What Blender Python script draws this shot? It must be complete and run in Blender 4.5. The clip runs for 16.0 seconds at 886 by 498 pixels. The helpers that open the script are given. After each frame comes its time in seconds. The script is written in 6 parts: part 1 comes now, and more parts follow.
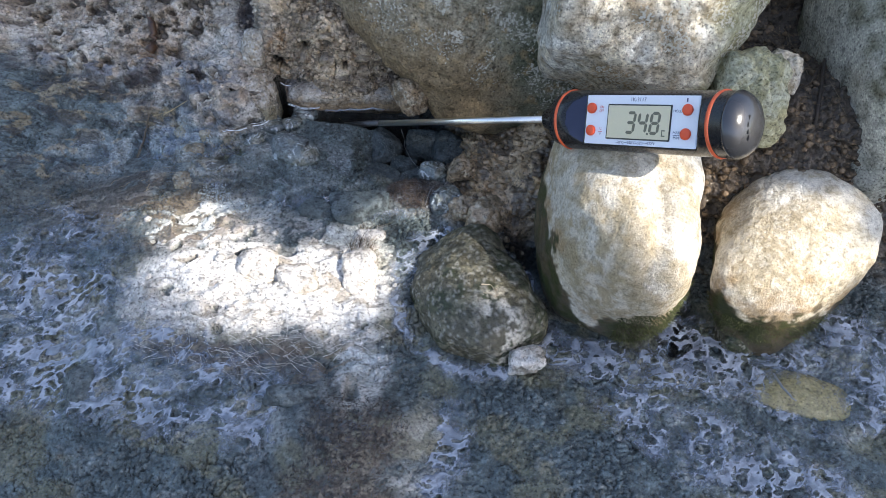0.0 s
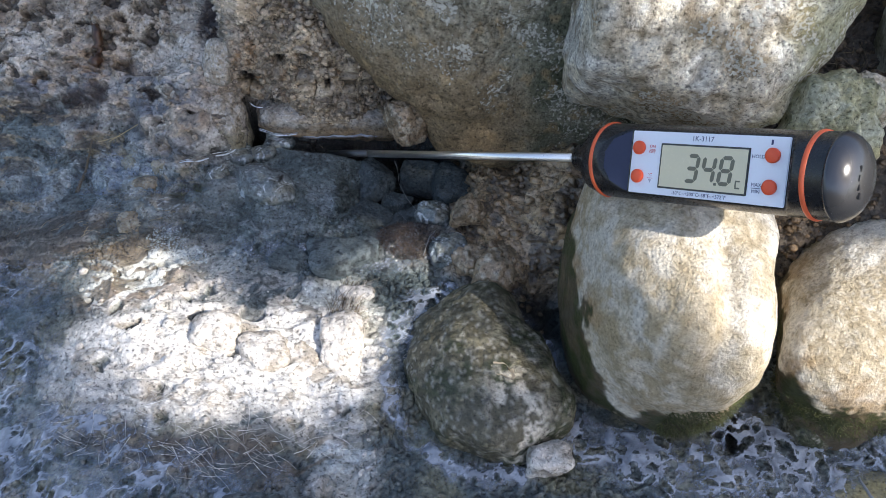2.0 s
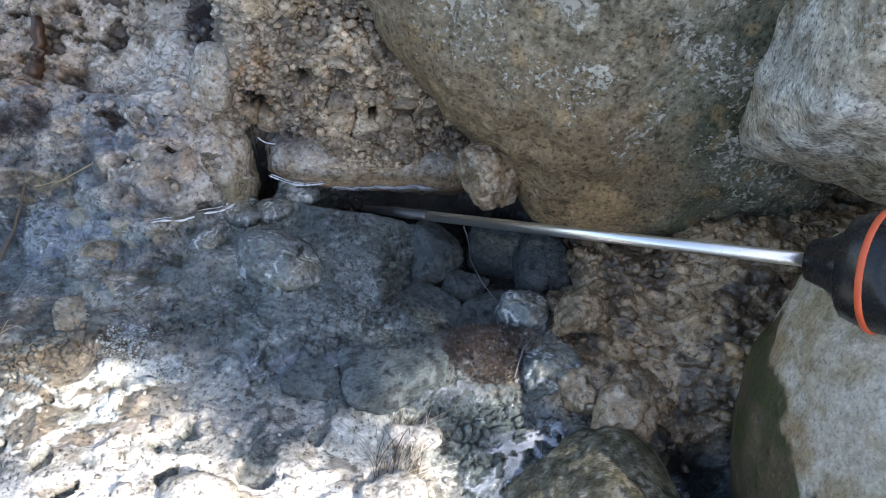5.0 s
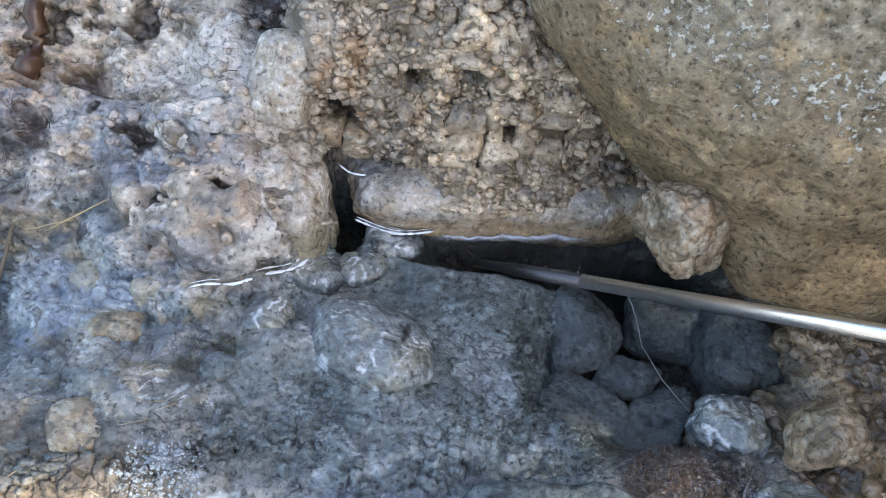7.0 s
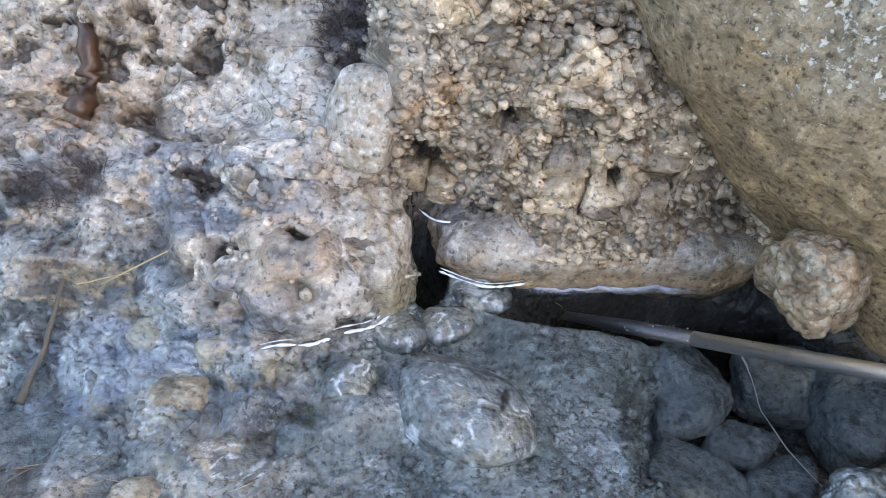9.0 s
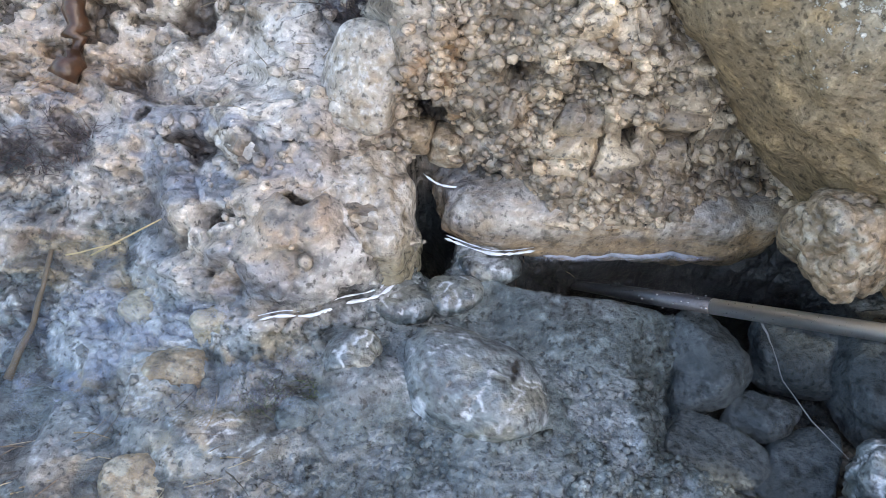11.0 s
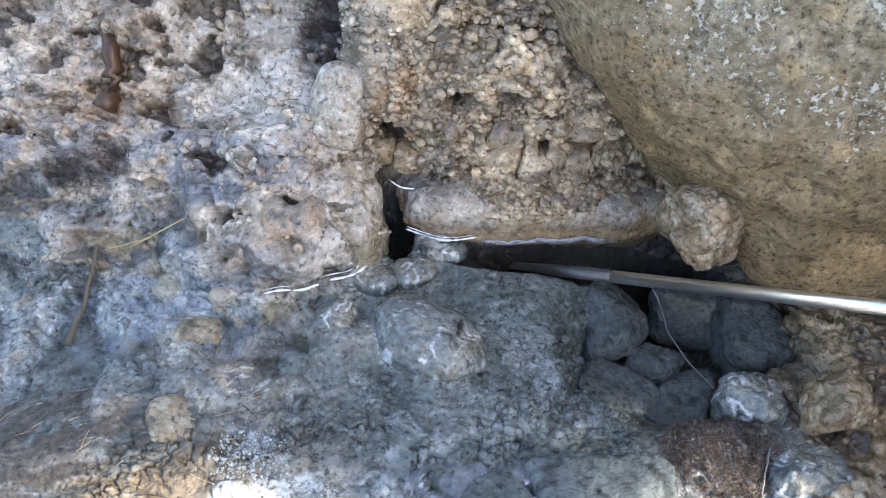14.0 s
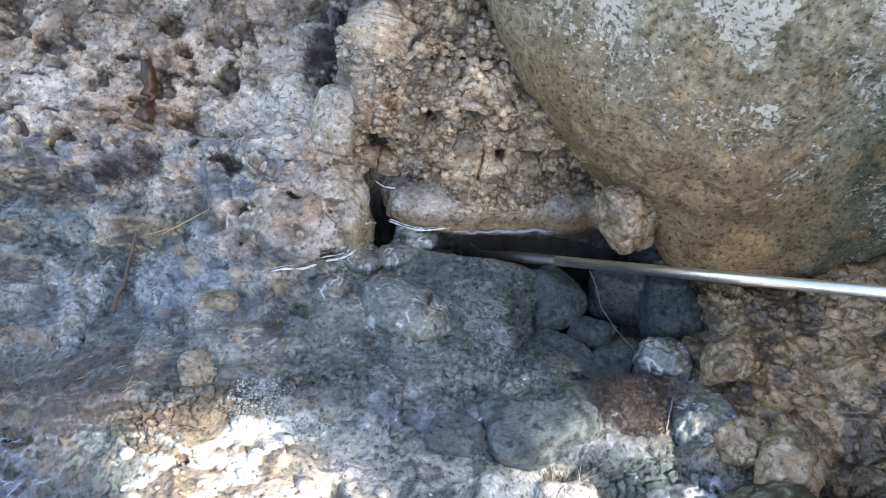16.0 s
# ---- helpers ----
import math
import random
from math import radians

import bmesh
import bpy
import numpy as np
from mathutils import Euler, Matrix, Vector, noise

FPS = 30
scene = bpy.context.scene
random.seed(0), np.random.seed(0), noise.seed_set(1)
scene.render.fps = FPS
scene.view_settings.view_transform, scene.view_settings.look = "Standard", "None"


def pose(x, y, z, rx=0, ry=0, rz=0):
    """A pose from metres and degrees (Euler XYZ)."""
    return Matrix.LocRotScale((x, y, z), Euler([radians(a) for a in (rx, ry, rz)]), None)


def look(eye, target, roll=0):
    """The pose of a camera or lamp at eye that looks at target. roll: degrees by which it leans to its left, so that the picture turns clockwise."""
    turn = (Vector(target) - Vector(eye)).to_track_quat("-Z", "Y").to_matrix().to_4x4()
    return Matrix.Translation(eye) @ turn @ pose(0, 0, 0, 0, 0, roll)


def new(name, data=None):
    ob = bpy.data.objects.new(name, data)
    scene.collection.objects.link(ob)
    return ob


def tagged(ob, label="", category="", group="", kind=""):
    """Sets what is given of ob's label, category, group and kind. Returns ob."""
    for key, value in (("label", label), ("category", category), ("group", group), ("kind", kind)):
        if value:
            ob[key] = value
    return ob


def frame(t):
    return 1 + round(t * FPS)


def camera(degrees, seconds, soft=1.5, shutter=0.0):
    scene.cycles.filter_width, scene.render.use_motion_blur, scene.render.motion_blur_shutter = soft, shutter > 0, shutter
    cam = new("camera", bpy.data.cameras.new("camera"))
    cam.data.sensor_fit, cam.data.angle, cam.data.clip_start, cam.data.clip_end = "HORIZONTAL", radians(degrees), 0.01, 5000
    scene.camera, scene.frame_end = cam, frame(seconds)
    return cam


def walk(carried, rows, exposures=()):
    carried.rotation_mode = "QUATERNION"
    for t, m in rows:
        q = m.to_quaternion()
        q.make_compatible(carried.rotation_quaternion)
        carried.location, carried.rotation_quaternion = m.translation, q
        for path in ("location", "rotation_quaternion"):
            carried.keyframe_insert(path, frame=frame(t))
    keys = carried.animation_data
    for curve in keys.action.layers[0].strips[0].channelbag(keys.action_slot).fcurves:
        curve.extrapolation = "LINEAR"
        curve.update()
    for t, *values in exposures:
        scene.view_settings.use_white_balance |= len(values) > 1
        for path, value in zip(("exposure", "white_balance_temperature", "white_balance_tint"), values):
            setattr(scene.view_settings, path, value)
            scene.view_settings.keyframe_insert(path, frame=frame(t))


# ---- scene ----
cam = camera(54.5, 16.0, soft=0.45)
METRES, EYE, TILT, LEAN, TURN = 0.40, 0.2978, -45.0, 0.0, 0.0
ROWS = [
    (0.0, 0.0, 0.0, 0.0, 0.69, -6.9, -5.68),
    (0.5, -0.0038, 0.0479, 0.0084, 0.69, -6.95, -5.63),
    (1.0, -0.007, 0.0954, 0.0178, 0.59, -6.91, -5.72),
    (1.5, -0.0105, 0.1436, 0.0253, 0.54, -6.76, -5.85),
    (2.0, -0.0118, 0.1798, 0.0304, 0.39, -6.6, -6.11),
    (2.5, -0.012, 0.2179, 0.035, 0.31, -6.74, -6.26),
    (3.0, -0.0124, 0.2611, 0.0436, 0.09, -6.69, -6.52),
    (5.5, -0.1168, 0.5061, 0.0607, -0.39, -5.88, -8.25),
    (6.0, -0.1401, 0.5566, 0.0628, -0.48, -5.69, -8.73),
    (6.5, -0.1567, 0.6047, 0.0678, -0.3, -5.65, -8.85),
    (7.0, -0.168, 0.6353, 0.0646, -0.03, -5.66, -8.68),
    (7.5, -0.1894, 0.6561, 0.0679, -0.73, -5.62, -8.91),
    (8.0, -0.1979, 0.663, 0.071, -0.63, -5.3, -8.85),
    (8.5, -0.2078, 0.6672, 0.0748, 0.31, -4.24, -8.34),
    (9.0, -0.2089, 0.6758, 0.0668, 0.27, -3.87, -8.34),
    (11.5, -0.2101, 0.6933, 0.0575, 0.12, -5.07, -7.46),
    (12.0, -0.1994, 0.6673, 0.0545, -0.49, -5.12, -7.11),
    (12.5, -0.2009, 0.6471, 0.0529, -0.81, -5.2, -6.92),
    (13.0, -0.2008, 0.6299, 0.0541, -1.0, -4.72, -6.95),
    (13.5, -0.1949, 0.6042, 0.0546, -1.1, -4.42, -6.78),
    (14.0, -0.1964, 0.5859, 0.058, -0.8, -4.36, -6.72),
    (14.5, -0.1944, 0.5628, 0.0593, -0.9, -4.16, -6.82),
    (15.0, -0.1985, 0.538, 0.0585, -0.73, -3.66, -6.95),
    (15.5, -0.1888, 0.5184, 0.055, -0.84, -3.71, -7.02),
    (16.0, -0.1817, 0.4777, 0.0518, -0.92, -3.52, -7.19),
]
walk(cam, [(t, pose(0, 0, EYE, TILT, LEAN, TURN) @ pose(METRES * x, METRES * y, METRES * z, 90 + pitch, roll, yaw)) for t, x, y, z, yaw, pitch, roll in ROWS],
     exposures=[(0, 1.2, 6750, 10), (3, 0.97, 6850, 11), (5.5, 1.65, 7000, 10), (8, 2.3, 7400, 12), (12.5, 2.35, 7500, 12), (16, 2.0, 7300, 12)])


# ---- light ----
SUN = Vector((0.60, -0.38, 0.70)).normalized()
world = bpy.data.worlds.new("sky")
scene.world = world
world.use_nodes = True
wn = world.node_tree
wn.nodes.clear()
sky = wn.nodes.new("ShaderNodeTexSky")
sky.sky_type = "NISHITA"
sky.sun_disc = False
sky.sun_elevation = math.asin(SUN.z)
sky.sun_rotation = math.atan2(SUN.x, SUN.y)
sky.dust_density = 1.8
sky.ozone_density = 1.0
back = wn.nodes.new("ShaderNodeBackground")
back.inputs["Strength"].default_value = 0.15
wout = wn.nodes.new("ShaderNodeOutputWorld")
wn.links.new(sky.outputs[0], back.inputs[0])
wn.links.new(back.outputs[0], wout.inputs[0])
lamp = bpy.data.lights.new("sun", "SUN")
lamp.energy, lamp.angle, lamp.color = 3.6, radians(0.53), (1.0, 0.95, 0.87)
sun = new("sun", lamp)
sun.matrix_world = look(SUN * 3, (0, 0, 0))


# ---- noise on arrays ----
def hash2(ix, iy, seed):
    h = (ix.astype(np.int64) * 374761393 + iy.astype(np.int64) * 668265263 + seed * 1442695041) & 0xFFFFFFFF
    h = ((h ^ (h >> 13)) * 1274126177) & 0xFFFFFFFF
    return ((h ^ (h >> 16)) & 0xFFFF) / 65535.0


def hash3(ix, iy, iz, seed):
    return hash2(ix + iz.astype(np.int64) * 7919, iy - iz.astype(np.int64) * 104729, seed)


def vn2(x, y, seed=0):
    ix, iy = np.floor(x), np.floor(y)
    u, v = x - ix, y - iy
    u, v = u * u * u * (u * (u * 6 - 15) + 10), v * v * v * (v * (v * 6 - 15) + 10)
    a, b = hash2(ix, iy, seed), hash2(ix + 1, iy, seed)
    c, d = hash2(ix, iy + 1, seed), hash2(ix + 1, iy + 1, seed)
    return (a + (b - a) * u) * (1 - v) + (c + (d - c) * u) * v


def vn3(p, seed=0):
    i = np.floor(p)
    f = p - i
    f = f * f * f * (f * (f * 6 - 15) + 10)
    out = 0
    for dx in (0, 1):
        for dy in (0, 1):
            for dz in (0, 1):
                w = (f[:, 0] if dx else 1 - f[:, 0]) * (f[:, 1] if dy else 1 - f[:, 1]) * (f[:, 2] if dz else 1 - f[:, 2])
                out = out + w * hash3(i[:, 0] + dx, i[:, 1] + dy, i[:, 2] + dz, seed)
    return out


def fbm2(x, y, octaves=4, seed=0, gain=0.5):
    out, a, total = 0, 1.0, 0
    for k in range(octaves):
        c, s = math.cos(0.7 * k), math.sin(0.7 * k)
        out = out + a * vn2((x * c - y * s) * 2**k + 17.3 * k, (x * s + y * c) * 2**k - 9.1 * k, seed + k)
        total += a
        a *= gain
    return out / total


TWIST = [np.array(Euler((0.6 + 1.3 * k, 1.1 * k + 0.4, 0.7 - 0.9 * k)).to_matrix()) for k in range(6)]


def fbm3(p, octaves=4, seed=0, gain=0.5):
    out, a, total = 0, 1.0, 0
    for k in range(octaves):
        out = out + a * vn3((p @ TWIST[k]) * 2**k + 13.7 * k, seed + k)
        total += a
        a *= gain
    return out / total


def cells2(x, y, seed=0, jitter=0.9):
    """Distance to the nearest and second nearest cell point, and a random number of the nearest."""
    ix, iy = np.floor(x), np.floor(y)
    f1, f2, who = np.full(x.shape, 9.0), np.full(x.shape, 9.0), np.zeros(x.shape)
    for dx in (-1, 0, 1):
        for dy in (-1, 0, 1):
            cx, cy = ix + dx, iy + dy
            px = cx + 0.5 + jitter * (hash2(cx, cy, seed) - 0.5)
            py = cy + 0.5 + jitter * (hash2(cx, cy, seed + 77) - 0.5)
            d = np.hypot(px - x, py - y)
            closer = d < f1
            f2 = np.where(closer, f1, np.minimum(f2, d))
            who = np.where(closer, hash2(cx, cy, seed + 191), who)
            f1 = np.where(closer, d, f1)
    return f1, f2, who


def plates(x, y, seed=0, jitter=0.95, tilt=0.8):
    """Heights of broken plates: each cell lies at its own level, tipped its own way."""
    ix, iy = np.floor(x), np.floor(y)
    best, level = np.full(x.shape, 9.0), np.zeros(x.shape)
    for dx in (-1, 0, 1):
        for dy in (-1, 0, 1):
            cx, cy = ix + dx, iy + dy
            ox = cx + 0.5 + jitter * (hash2(cx, cy, seed) - 0.5) - x
            oy = cy + 0.5 + jitter * (hash2(cx, cy, seed + 77) - 0.5) - y
            d = np.hypot(ox, oy)
            closer = d < best
            own = hash2(cx, cy, seed + 5) - 0.5 + tilt * (ox * (hash2(cx, cy, seed + 6) - 0.5) + oy * (hash2(cx, cy, seed + 7) - 0.5)) * 2
            level = np.where(closer, own, level)
            best = np.where(closer, d, best)
    return level


def cells3(p, seed=0, jitter=0.9):
    i = np.floor(p)
    f1, f2 = np.full(len(p), 9.0), np.full(len(p), 9.0)
    for dx in (-1, 0, 1):
        for dy in (-1, 0, 1):
            for dz in (-1, 0, 1):
                c = i + (dx, dy, dz)
                q = np.stack([hash3(c[:, 0], c[:, 1], c[:, 2], seed + k) for k in (0, 31, 67)], 1)
                d = np.linalg.norm(c + 0.5 + jitter * (q - 0.5) - p, axis=1)
                f2 = np.where(d < f1, f1, np.minimum(f2, d))
                f1 = np.minimum(f1, d)
    return f1, f2


def smooth(a, b, x):
    t = np.clip((x - a) / (b - a), 0, 1)
    return t * t * (3 - 2 * t)


def spot(x, y, cx, cy, rx, ry, turn=0.0, soft=0.5):
    """One inside an ellipse, zero outside, with a soft rim."""
    c, s = math.cos(radians(turn)), math.sin(radians(turn))
    u, v = ((x - cx) * c + (y - cy) * s) / rx, (-(x - cx) * s + (y - cy) * c) / ry
    return 1 - smooth(1 - soft, 1 + soft, np.hypot(u, v))


def mixc(a, b, t):
    t = np.asarray(t)[..., None]
    return a * (1 - t) + np.asarray(b) * t


# ---- materials ----
def material(name):
    m = bpy.data.materials.new(name)
    m.use_nodes = True
    m.node_tree.nodes.clear()
    out = m.node_tree.nodes.new("ShaderNodeOutputMaterial")
    return m, m.node_tree, out


def node(nt, kind, **values):
    n = nt.nodes.new(kind)
    for key, value in values.items():
        n.inputs[key.replace("_", " ")].default_value = value
    return n


def math_node(nt, op, a, b):
    n = nt.nodes.new("ShaderNodeMath")
    n.operation = op
    for k, v in enumerate((a, b)):
        if isinstance(v, (int, float)):
            n.inputs[k].default_value = v
        else:
            nt.links.new(v, n.inputs[k])
    return n.outputs[0]


def earthy(name, rough=0.6, wet_rough=0.22, scale=900.0, bump=0.5, depth=0.0005, coat=0.0, vary=0.15, knobs=0.35, clear=0.0, mottle=0.0, gloss_level=0.3, ripple=0.0006, chip_vary=0.2, pits=0.0, cavity=0.4, fleck=None):
    """A surface whose colour and wetness come with the mesh, with grain, relief, shade painted into its hollows,
    pinholes and lichen flecks.
    """
    m, nt, out = material(name)
    attr = nt.nodes.new("ShaderNodeAttribute")
    attr.attribute_name = "col"
    geo = nt.nodes.new("ShaderNodeNewGeometry")
    p = node(nt, "ShaderNodeBsdfPrincipled")

    def noise(size, detail, rough_):
        n = node(nt, "ShaderNodeTexNoise", Scale=size, Detail=detail, Roughness=rough_)
        nt.links.new(geo.outputs["Position"], n.inputs["Vector"])
        return n

    def around(v, amount):
        return math_node(nt, "ADD", math_node(nt, "MULTIPLY", math_node(nt, "SUBTRACT", v, 0.5), amount), 1.0)

    def ramp(v, a, b):
        return math_node(nt, "MINIMUM", math_node(nt, "MAXIMUM", math_node(nt, "MULTIPLY", math_node(nt, "SUBTRACT", v, a), 1.0 / (b - a)), 0.0), 1.0)

    grain = noise(scale, 5.0, 0.6)
    mid = noise(scale * 0.27, 5.0, 0.62)
    fine = noise(scale * 2.4, 1.0, 0.5)
    bent = nt.nodes.new("ShaderNodeVectorMath")
    bent.operation = "MULTIPLY_ADD"
    bent.inputs[1].default_value = (0.9 / scale,) * 3
    nt.links.new(fine.outputs["Color"], bent.inputs[0])
    nt.links.new(geo.outputs["Position"], bent.inputs[2])
    speck = node(nt, "ShaderNodeTexVoronoi", Scale=scale * 0.8, Randomness=1.0)
    nt.links.new(bent.outputs[0], speck.inputs["Vector"])
    chip = nt.nodes.new("ShaderNodeSeparateColor")
    nt.links.new(speck.outputs["Color"], chip.inputs[0])
    value = math_node(nt, "MULTIPLY", around(grain.outputs["Fac"], 2.6 * vary), around(mid.outputs["Fac"], 2.4 * vary))
    value = math_node(nt, "MULTIPLY", value, around(chip.outputs[0], 0.8 * chip_vary))
    # knob centres lighter and borders darker: relief shading put into the colour
    value = math_node(nt, "MULTIPLY", value, math_node(nt, "ADD", 1.0 + 0.4 * knobs, math_node(nt, "MULTIPLY", speck.outputs["Distance"], -0.9 * knobs)))
    # hollows darkened and crests lightened in the colour, imitating crevice shade
    hollow_shade = math_node(nt, "MAXIMUM", ramp(grain.outputs["Fac"], 0.44, 0.35), math_node(nt, "MULTIPLY", ramp(mid.outputs["Fac"], 0.42, 0.33), 0.8))
    value = math_node(nt, "MULTIPLY", value, math_node(nt, "SUBTRACT", 1.0, math_node(nt, "MULTIPLY", hollow_shade, 0.75 * cavity)))
    value = math_node(nt, "MULTIPLY", value, math_node(nt, "ADD", 1.0, math_node(nt, "MULTIPLY", ramp(grain.outputs["Fac"], 0.56, 0.66), 0.4 * cavity)))
    h = math_node(nt, "ADD", grain.outputs["Fac"], math_node(nt, "MULTIPLY", mid.outputs["Fac"], 1.3))
    h = math_node(nt, "SUBTRACT", h, math_node(nt, "MULTIPLY", speck.outputs["Distance"], knobs))
    h = math_node(nt, "ADD", h, math_node(nt, "MULTIPLY", chip.outputs[1], 0.4 * chip_vary))
    if pits:
        holes = node(nt, "ShaderNodeTexVoronoi", Scale=scale * 0.36, Randomness=1.0)
        nt.links.new(bent.outputs[0], holes.inputs["Vector"])
        own = nt.nodes.new("ShaderNodeSeparateColor")
        nt.links.new(holes.outputs["Color"], own.inputs[0])
        size = math_node(nt, "MULTIPLY", math_node(nt, "MAXIMUM", math_node(nt, "SUBTRACT", own.outputs[0], 0.45), 0.0), 0.5)
        deep = math_node(nt, "MINIMUM", math_node(nt, "MAXIMUM", math_node(nt, "MULTIPLY", math_node(nt, "SUBTRACT", size, holes.outputs["Distance"]), 9.0), 0.0), 1.0)
        # pinholes are darkened in the colour as well as dented
        value = math_node(nt, "MULTIPLY", value, math_node(nt, "SUBTRACT", 1.0, math_node(nt, "MULTIPLY", deep, 0.8 * pits)))
        h = math_node(nt, "SUBTRACT", h, math_node(nt, "MULTIPLY", deep, 0.9 * pits))
    value = math_node(nt, "MINIMUM", math_node(nt, "MAXIMUM", value, 0.15), 1.6)
    mul = nt.nodes.new("ShaderNodeVectorMath")
    mul.operation = "SCALE"
    nt.links.new(attr.outputs["Color"], mul.inputs[0])
    nt.links.new(value, mul.inputs["Scale"])
    base = mul.outputs[0]
    if mottle:
        blot = noise(scale * 0.33, 6.0, 0.7)
        amount = math_node(nt, "MINIMUM", math_node(nt, "MAXIMUM", math_node(nt, "MULTIPLY", math_node(nt, "SUBTRACT", blot.outputs["Fac"], 0.52), 7.0), 0.0), 1.0)
        dark = nt.nodes.new("ShaderNodeVectorMath")
        dark.operation = "MULTIPLY"
        dark.inputs[1].default_value = (0.52, 0.46, 0.38)
        nt.links.new(base, dark.inputs[0])
        mixed = nt.nodes.new("ShaderNodeMix")
        mixed.data_type = "RGBA"
        nt.links.new(math_node(nt, "MULTIPLY", amount, mottle), mixed.inputs[0])
        nt.links.new(base, mixed.inputs[6])
        nt.links.new(dark.outputs[0], mixed.inputs[7])
        base = mixed.outputs[2]
    if fleck:
        where = nt.nodes.new("ShaderNodeAttribute")
        where.attribute_name = "fleck"
        spotty = noise(scale * 0.8, 6.0, 0.66)
        amount = math_node(nt, "SUBTRACT", spotty.outputs["Fac"], math_node(nt, "SUBTRACT", 0.685, math_node(nt, "MULTIPLY", where.outputs["Fac"], 0.28)))
        amount = math_node(nt, "MULTIPLY", ramp(amount, 0.0, 0.05), 0.9)
        crust = nt.nodes.new("ShaderNodeMix")
        crust.data_type = "RGBA"
        nt.links.new(amount, crust.inputs[0])
        nt.links.new(base, crust.inputs[6])
        crust.inputs[7].default_value = (*fleck, 1)
        base = crust.outputs[2]
        h = math_node(nt, "ADD", h, math_node(nt, "MULTIPLY", amount, 0.5))
    nt.links.new(base, p.inputs["Base Color"])
    r = math_node(nt, "ADD", math_node(nt, "MULTIPLY", attr.outputs["Alpha"], wet_rough - rough), rough)
    r = math_node(nt, "ADD", r, math_node(nt, "MULTIPLY", math_node(nt, "SUBTRACT", grain.outputs["Fac"], 0.5), 0.25))
    nt.links.new(r, p.inputs["Roughness"])
    b = node(nt, "ShaderNodeBump", Strength=bump, Distance=depth)
    nt.links.new(h, b.inputs["Height"])
    nt.links.new(math_node(nt, "MULTIPLY", math_node(nt, "SUBTRACT", 1.0, math_node(nt, "MULTIPLY", attr.outputs["Alpha"], 0.35)), bump), b.inputs["Strength"])
    nt.links.new(b.outputs[0], p.inputs["Normal"])
    if coat:
        wave = noise(scale * 0.6, 2.0, 0.5)
        b2 = node(nt, "ShaderNodeBump", Strength=1.0, Distance=ripple)
        nt.links.new(math_node(nt, "ADD", wave.outputs["Fac"], math_node(nt, "MULTIPLY", grain.outputs["Fac"], 0.45)), b2.inputs["Height"])
        nt.links.new(math_node(nt, "MULTIPLY", attr.outputs["Alpha"], coat), p.inputs["Coat Weight"])
        p.inputs["Coat Roughness"].default_value = 0.08
        p.inputs["Coat IOR"].default_value = 1.75
        nt.links.new(b2.outputs[0], p.inputs["Coat Normal"])
    p.inputs["Specular IOR Level"].default_value = gloss_level
    if clear:
        see = node(nt, "ShaderNodeBsdfTransparent")
        both = nt.nodes.new("ShaderNodeMixShader")
        nt.links.new(math_node(nt, "SUBTRACT", 1.0, attr.outputs["Alpha"]), both.inputs[0])
        nt.links.new(p.outputs[0], both.inputs[1])
        nt.links.new(see.outputs[0], both.inputs[2])
        nt.links.new(both.outputs[0], out.inputs[0])
    else:
        nt.links.new(p.outputs[0], out.inputs[0])
    return m


def plain(name, color, rough=0.4, metal=0.0, grain=0.06, scale=1500.0, bump=0.0, coat=0.0):
    """A manufactured or simple surface with faint grain and wear."""
    m, nt, out = material(name)
    geo = nt.nodes.new("ShaderNodeNewGeometry")
    p = node(nt, "ShaderNodeBsdfPrincipled", Roughness=rough, Metallic=metal)
    n = node(nt, "ShaderNodeTexNoise", Scale=scale, Detail=4.0)
    nt.links.new(geo.outputs["Position"], n.inputs["Vector"])
    value = math_node(nt, "ADD", math_node(nt, "MULTIPLY", n.outputs["Fac"], 2 * grain), 1.0 - grain)
    mul = nt.nodes.new("ShaderNodeVectorMath")
    mul.operation = "SCALE"
    mul.inputs[0].default_value = color
    nt.links.new(value, mul.inputs["Scale"])
    nt.links.new(mul.outputs[0], p.inputs["Base Color"])
    nt.links.new(math_node(nt, "ADD", math_node(nt, "MULTIPLY", n.outputs["Fac"], 0.14), rough - 0.07), p.inputs["Roughness"])
    if bump:
        b = node(nt, "ShaderNodeBump", Strength=bump, Distance=0.0002)
        nt.links.new(n.outputs["Fac"], b.inputs["Height"])
        nt.links.new(b.outputs[0], p.inputs["Normal"])
    p.inputs["Coat Weight"].default_value = coat
    nt.links.new(p.outputs[0], out.inputs[0])
    return m


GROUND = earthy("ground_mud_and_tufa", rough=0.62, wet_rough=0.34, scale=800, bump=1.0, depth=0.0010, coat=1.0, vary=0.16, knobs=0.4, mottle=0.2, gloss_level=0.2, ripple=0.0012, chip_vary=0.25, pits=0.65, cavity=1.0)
ROCK = earthy("wet_tufa_stone", rough=0.85, wet_rough=0.4, scale=850, bump=1.0, depth=0.0009, coat=0.9, vary=0.20, knobs=0.35, mottle=0.25, ripple=0.0010, chip_vary=0.25, gloss_level=0.15, pits=0.4, cavity=0.8)
LIMESTONE = earthy("dry_limestone", rough=0.9, wet_rough=0.5, scale=950, bump=1.0, depth=0.0011, coat=0.5, vary=0.28, knobs=0.25, mottle=0.2, ripple=0.0006, chip_vary=0.3, gloss_level=0.12, pits=0.35, cavity=0.8, fleck=(0.70, 0.69, 0.62))
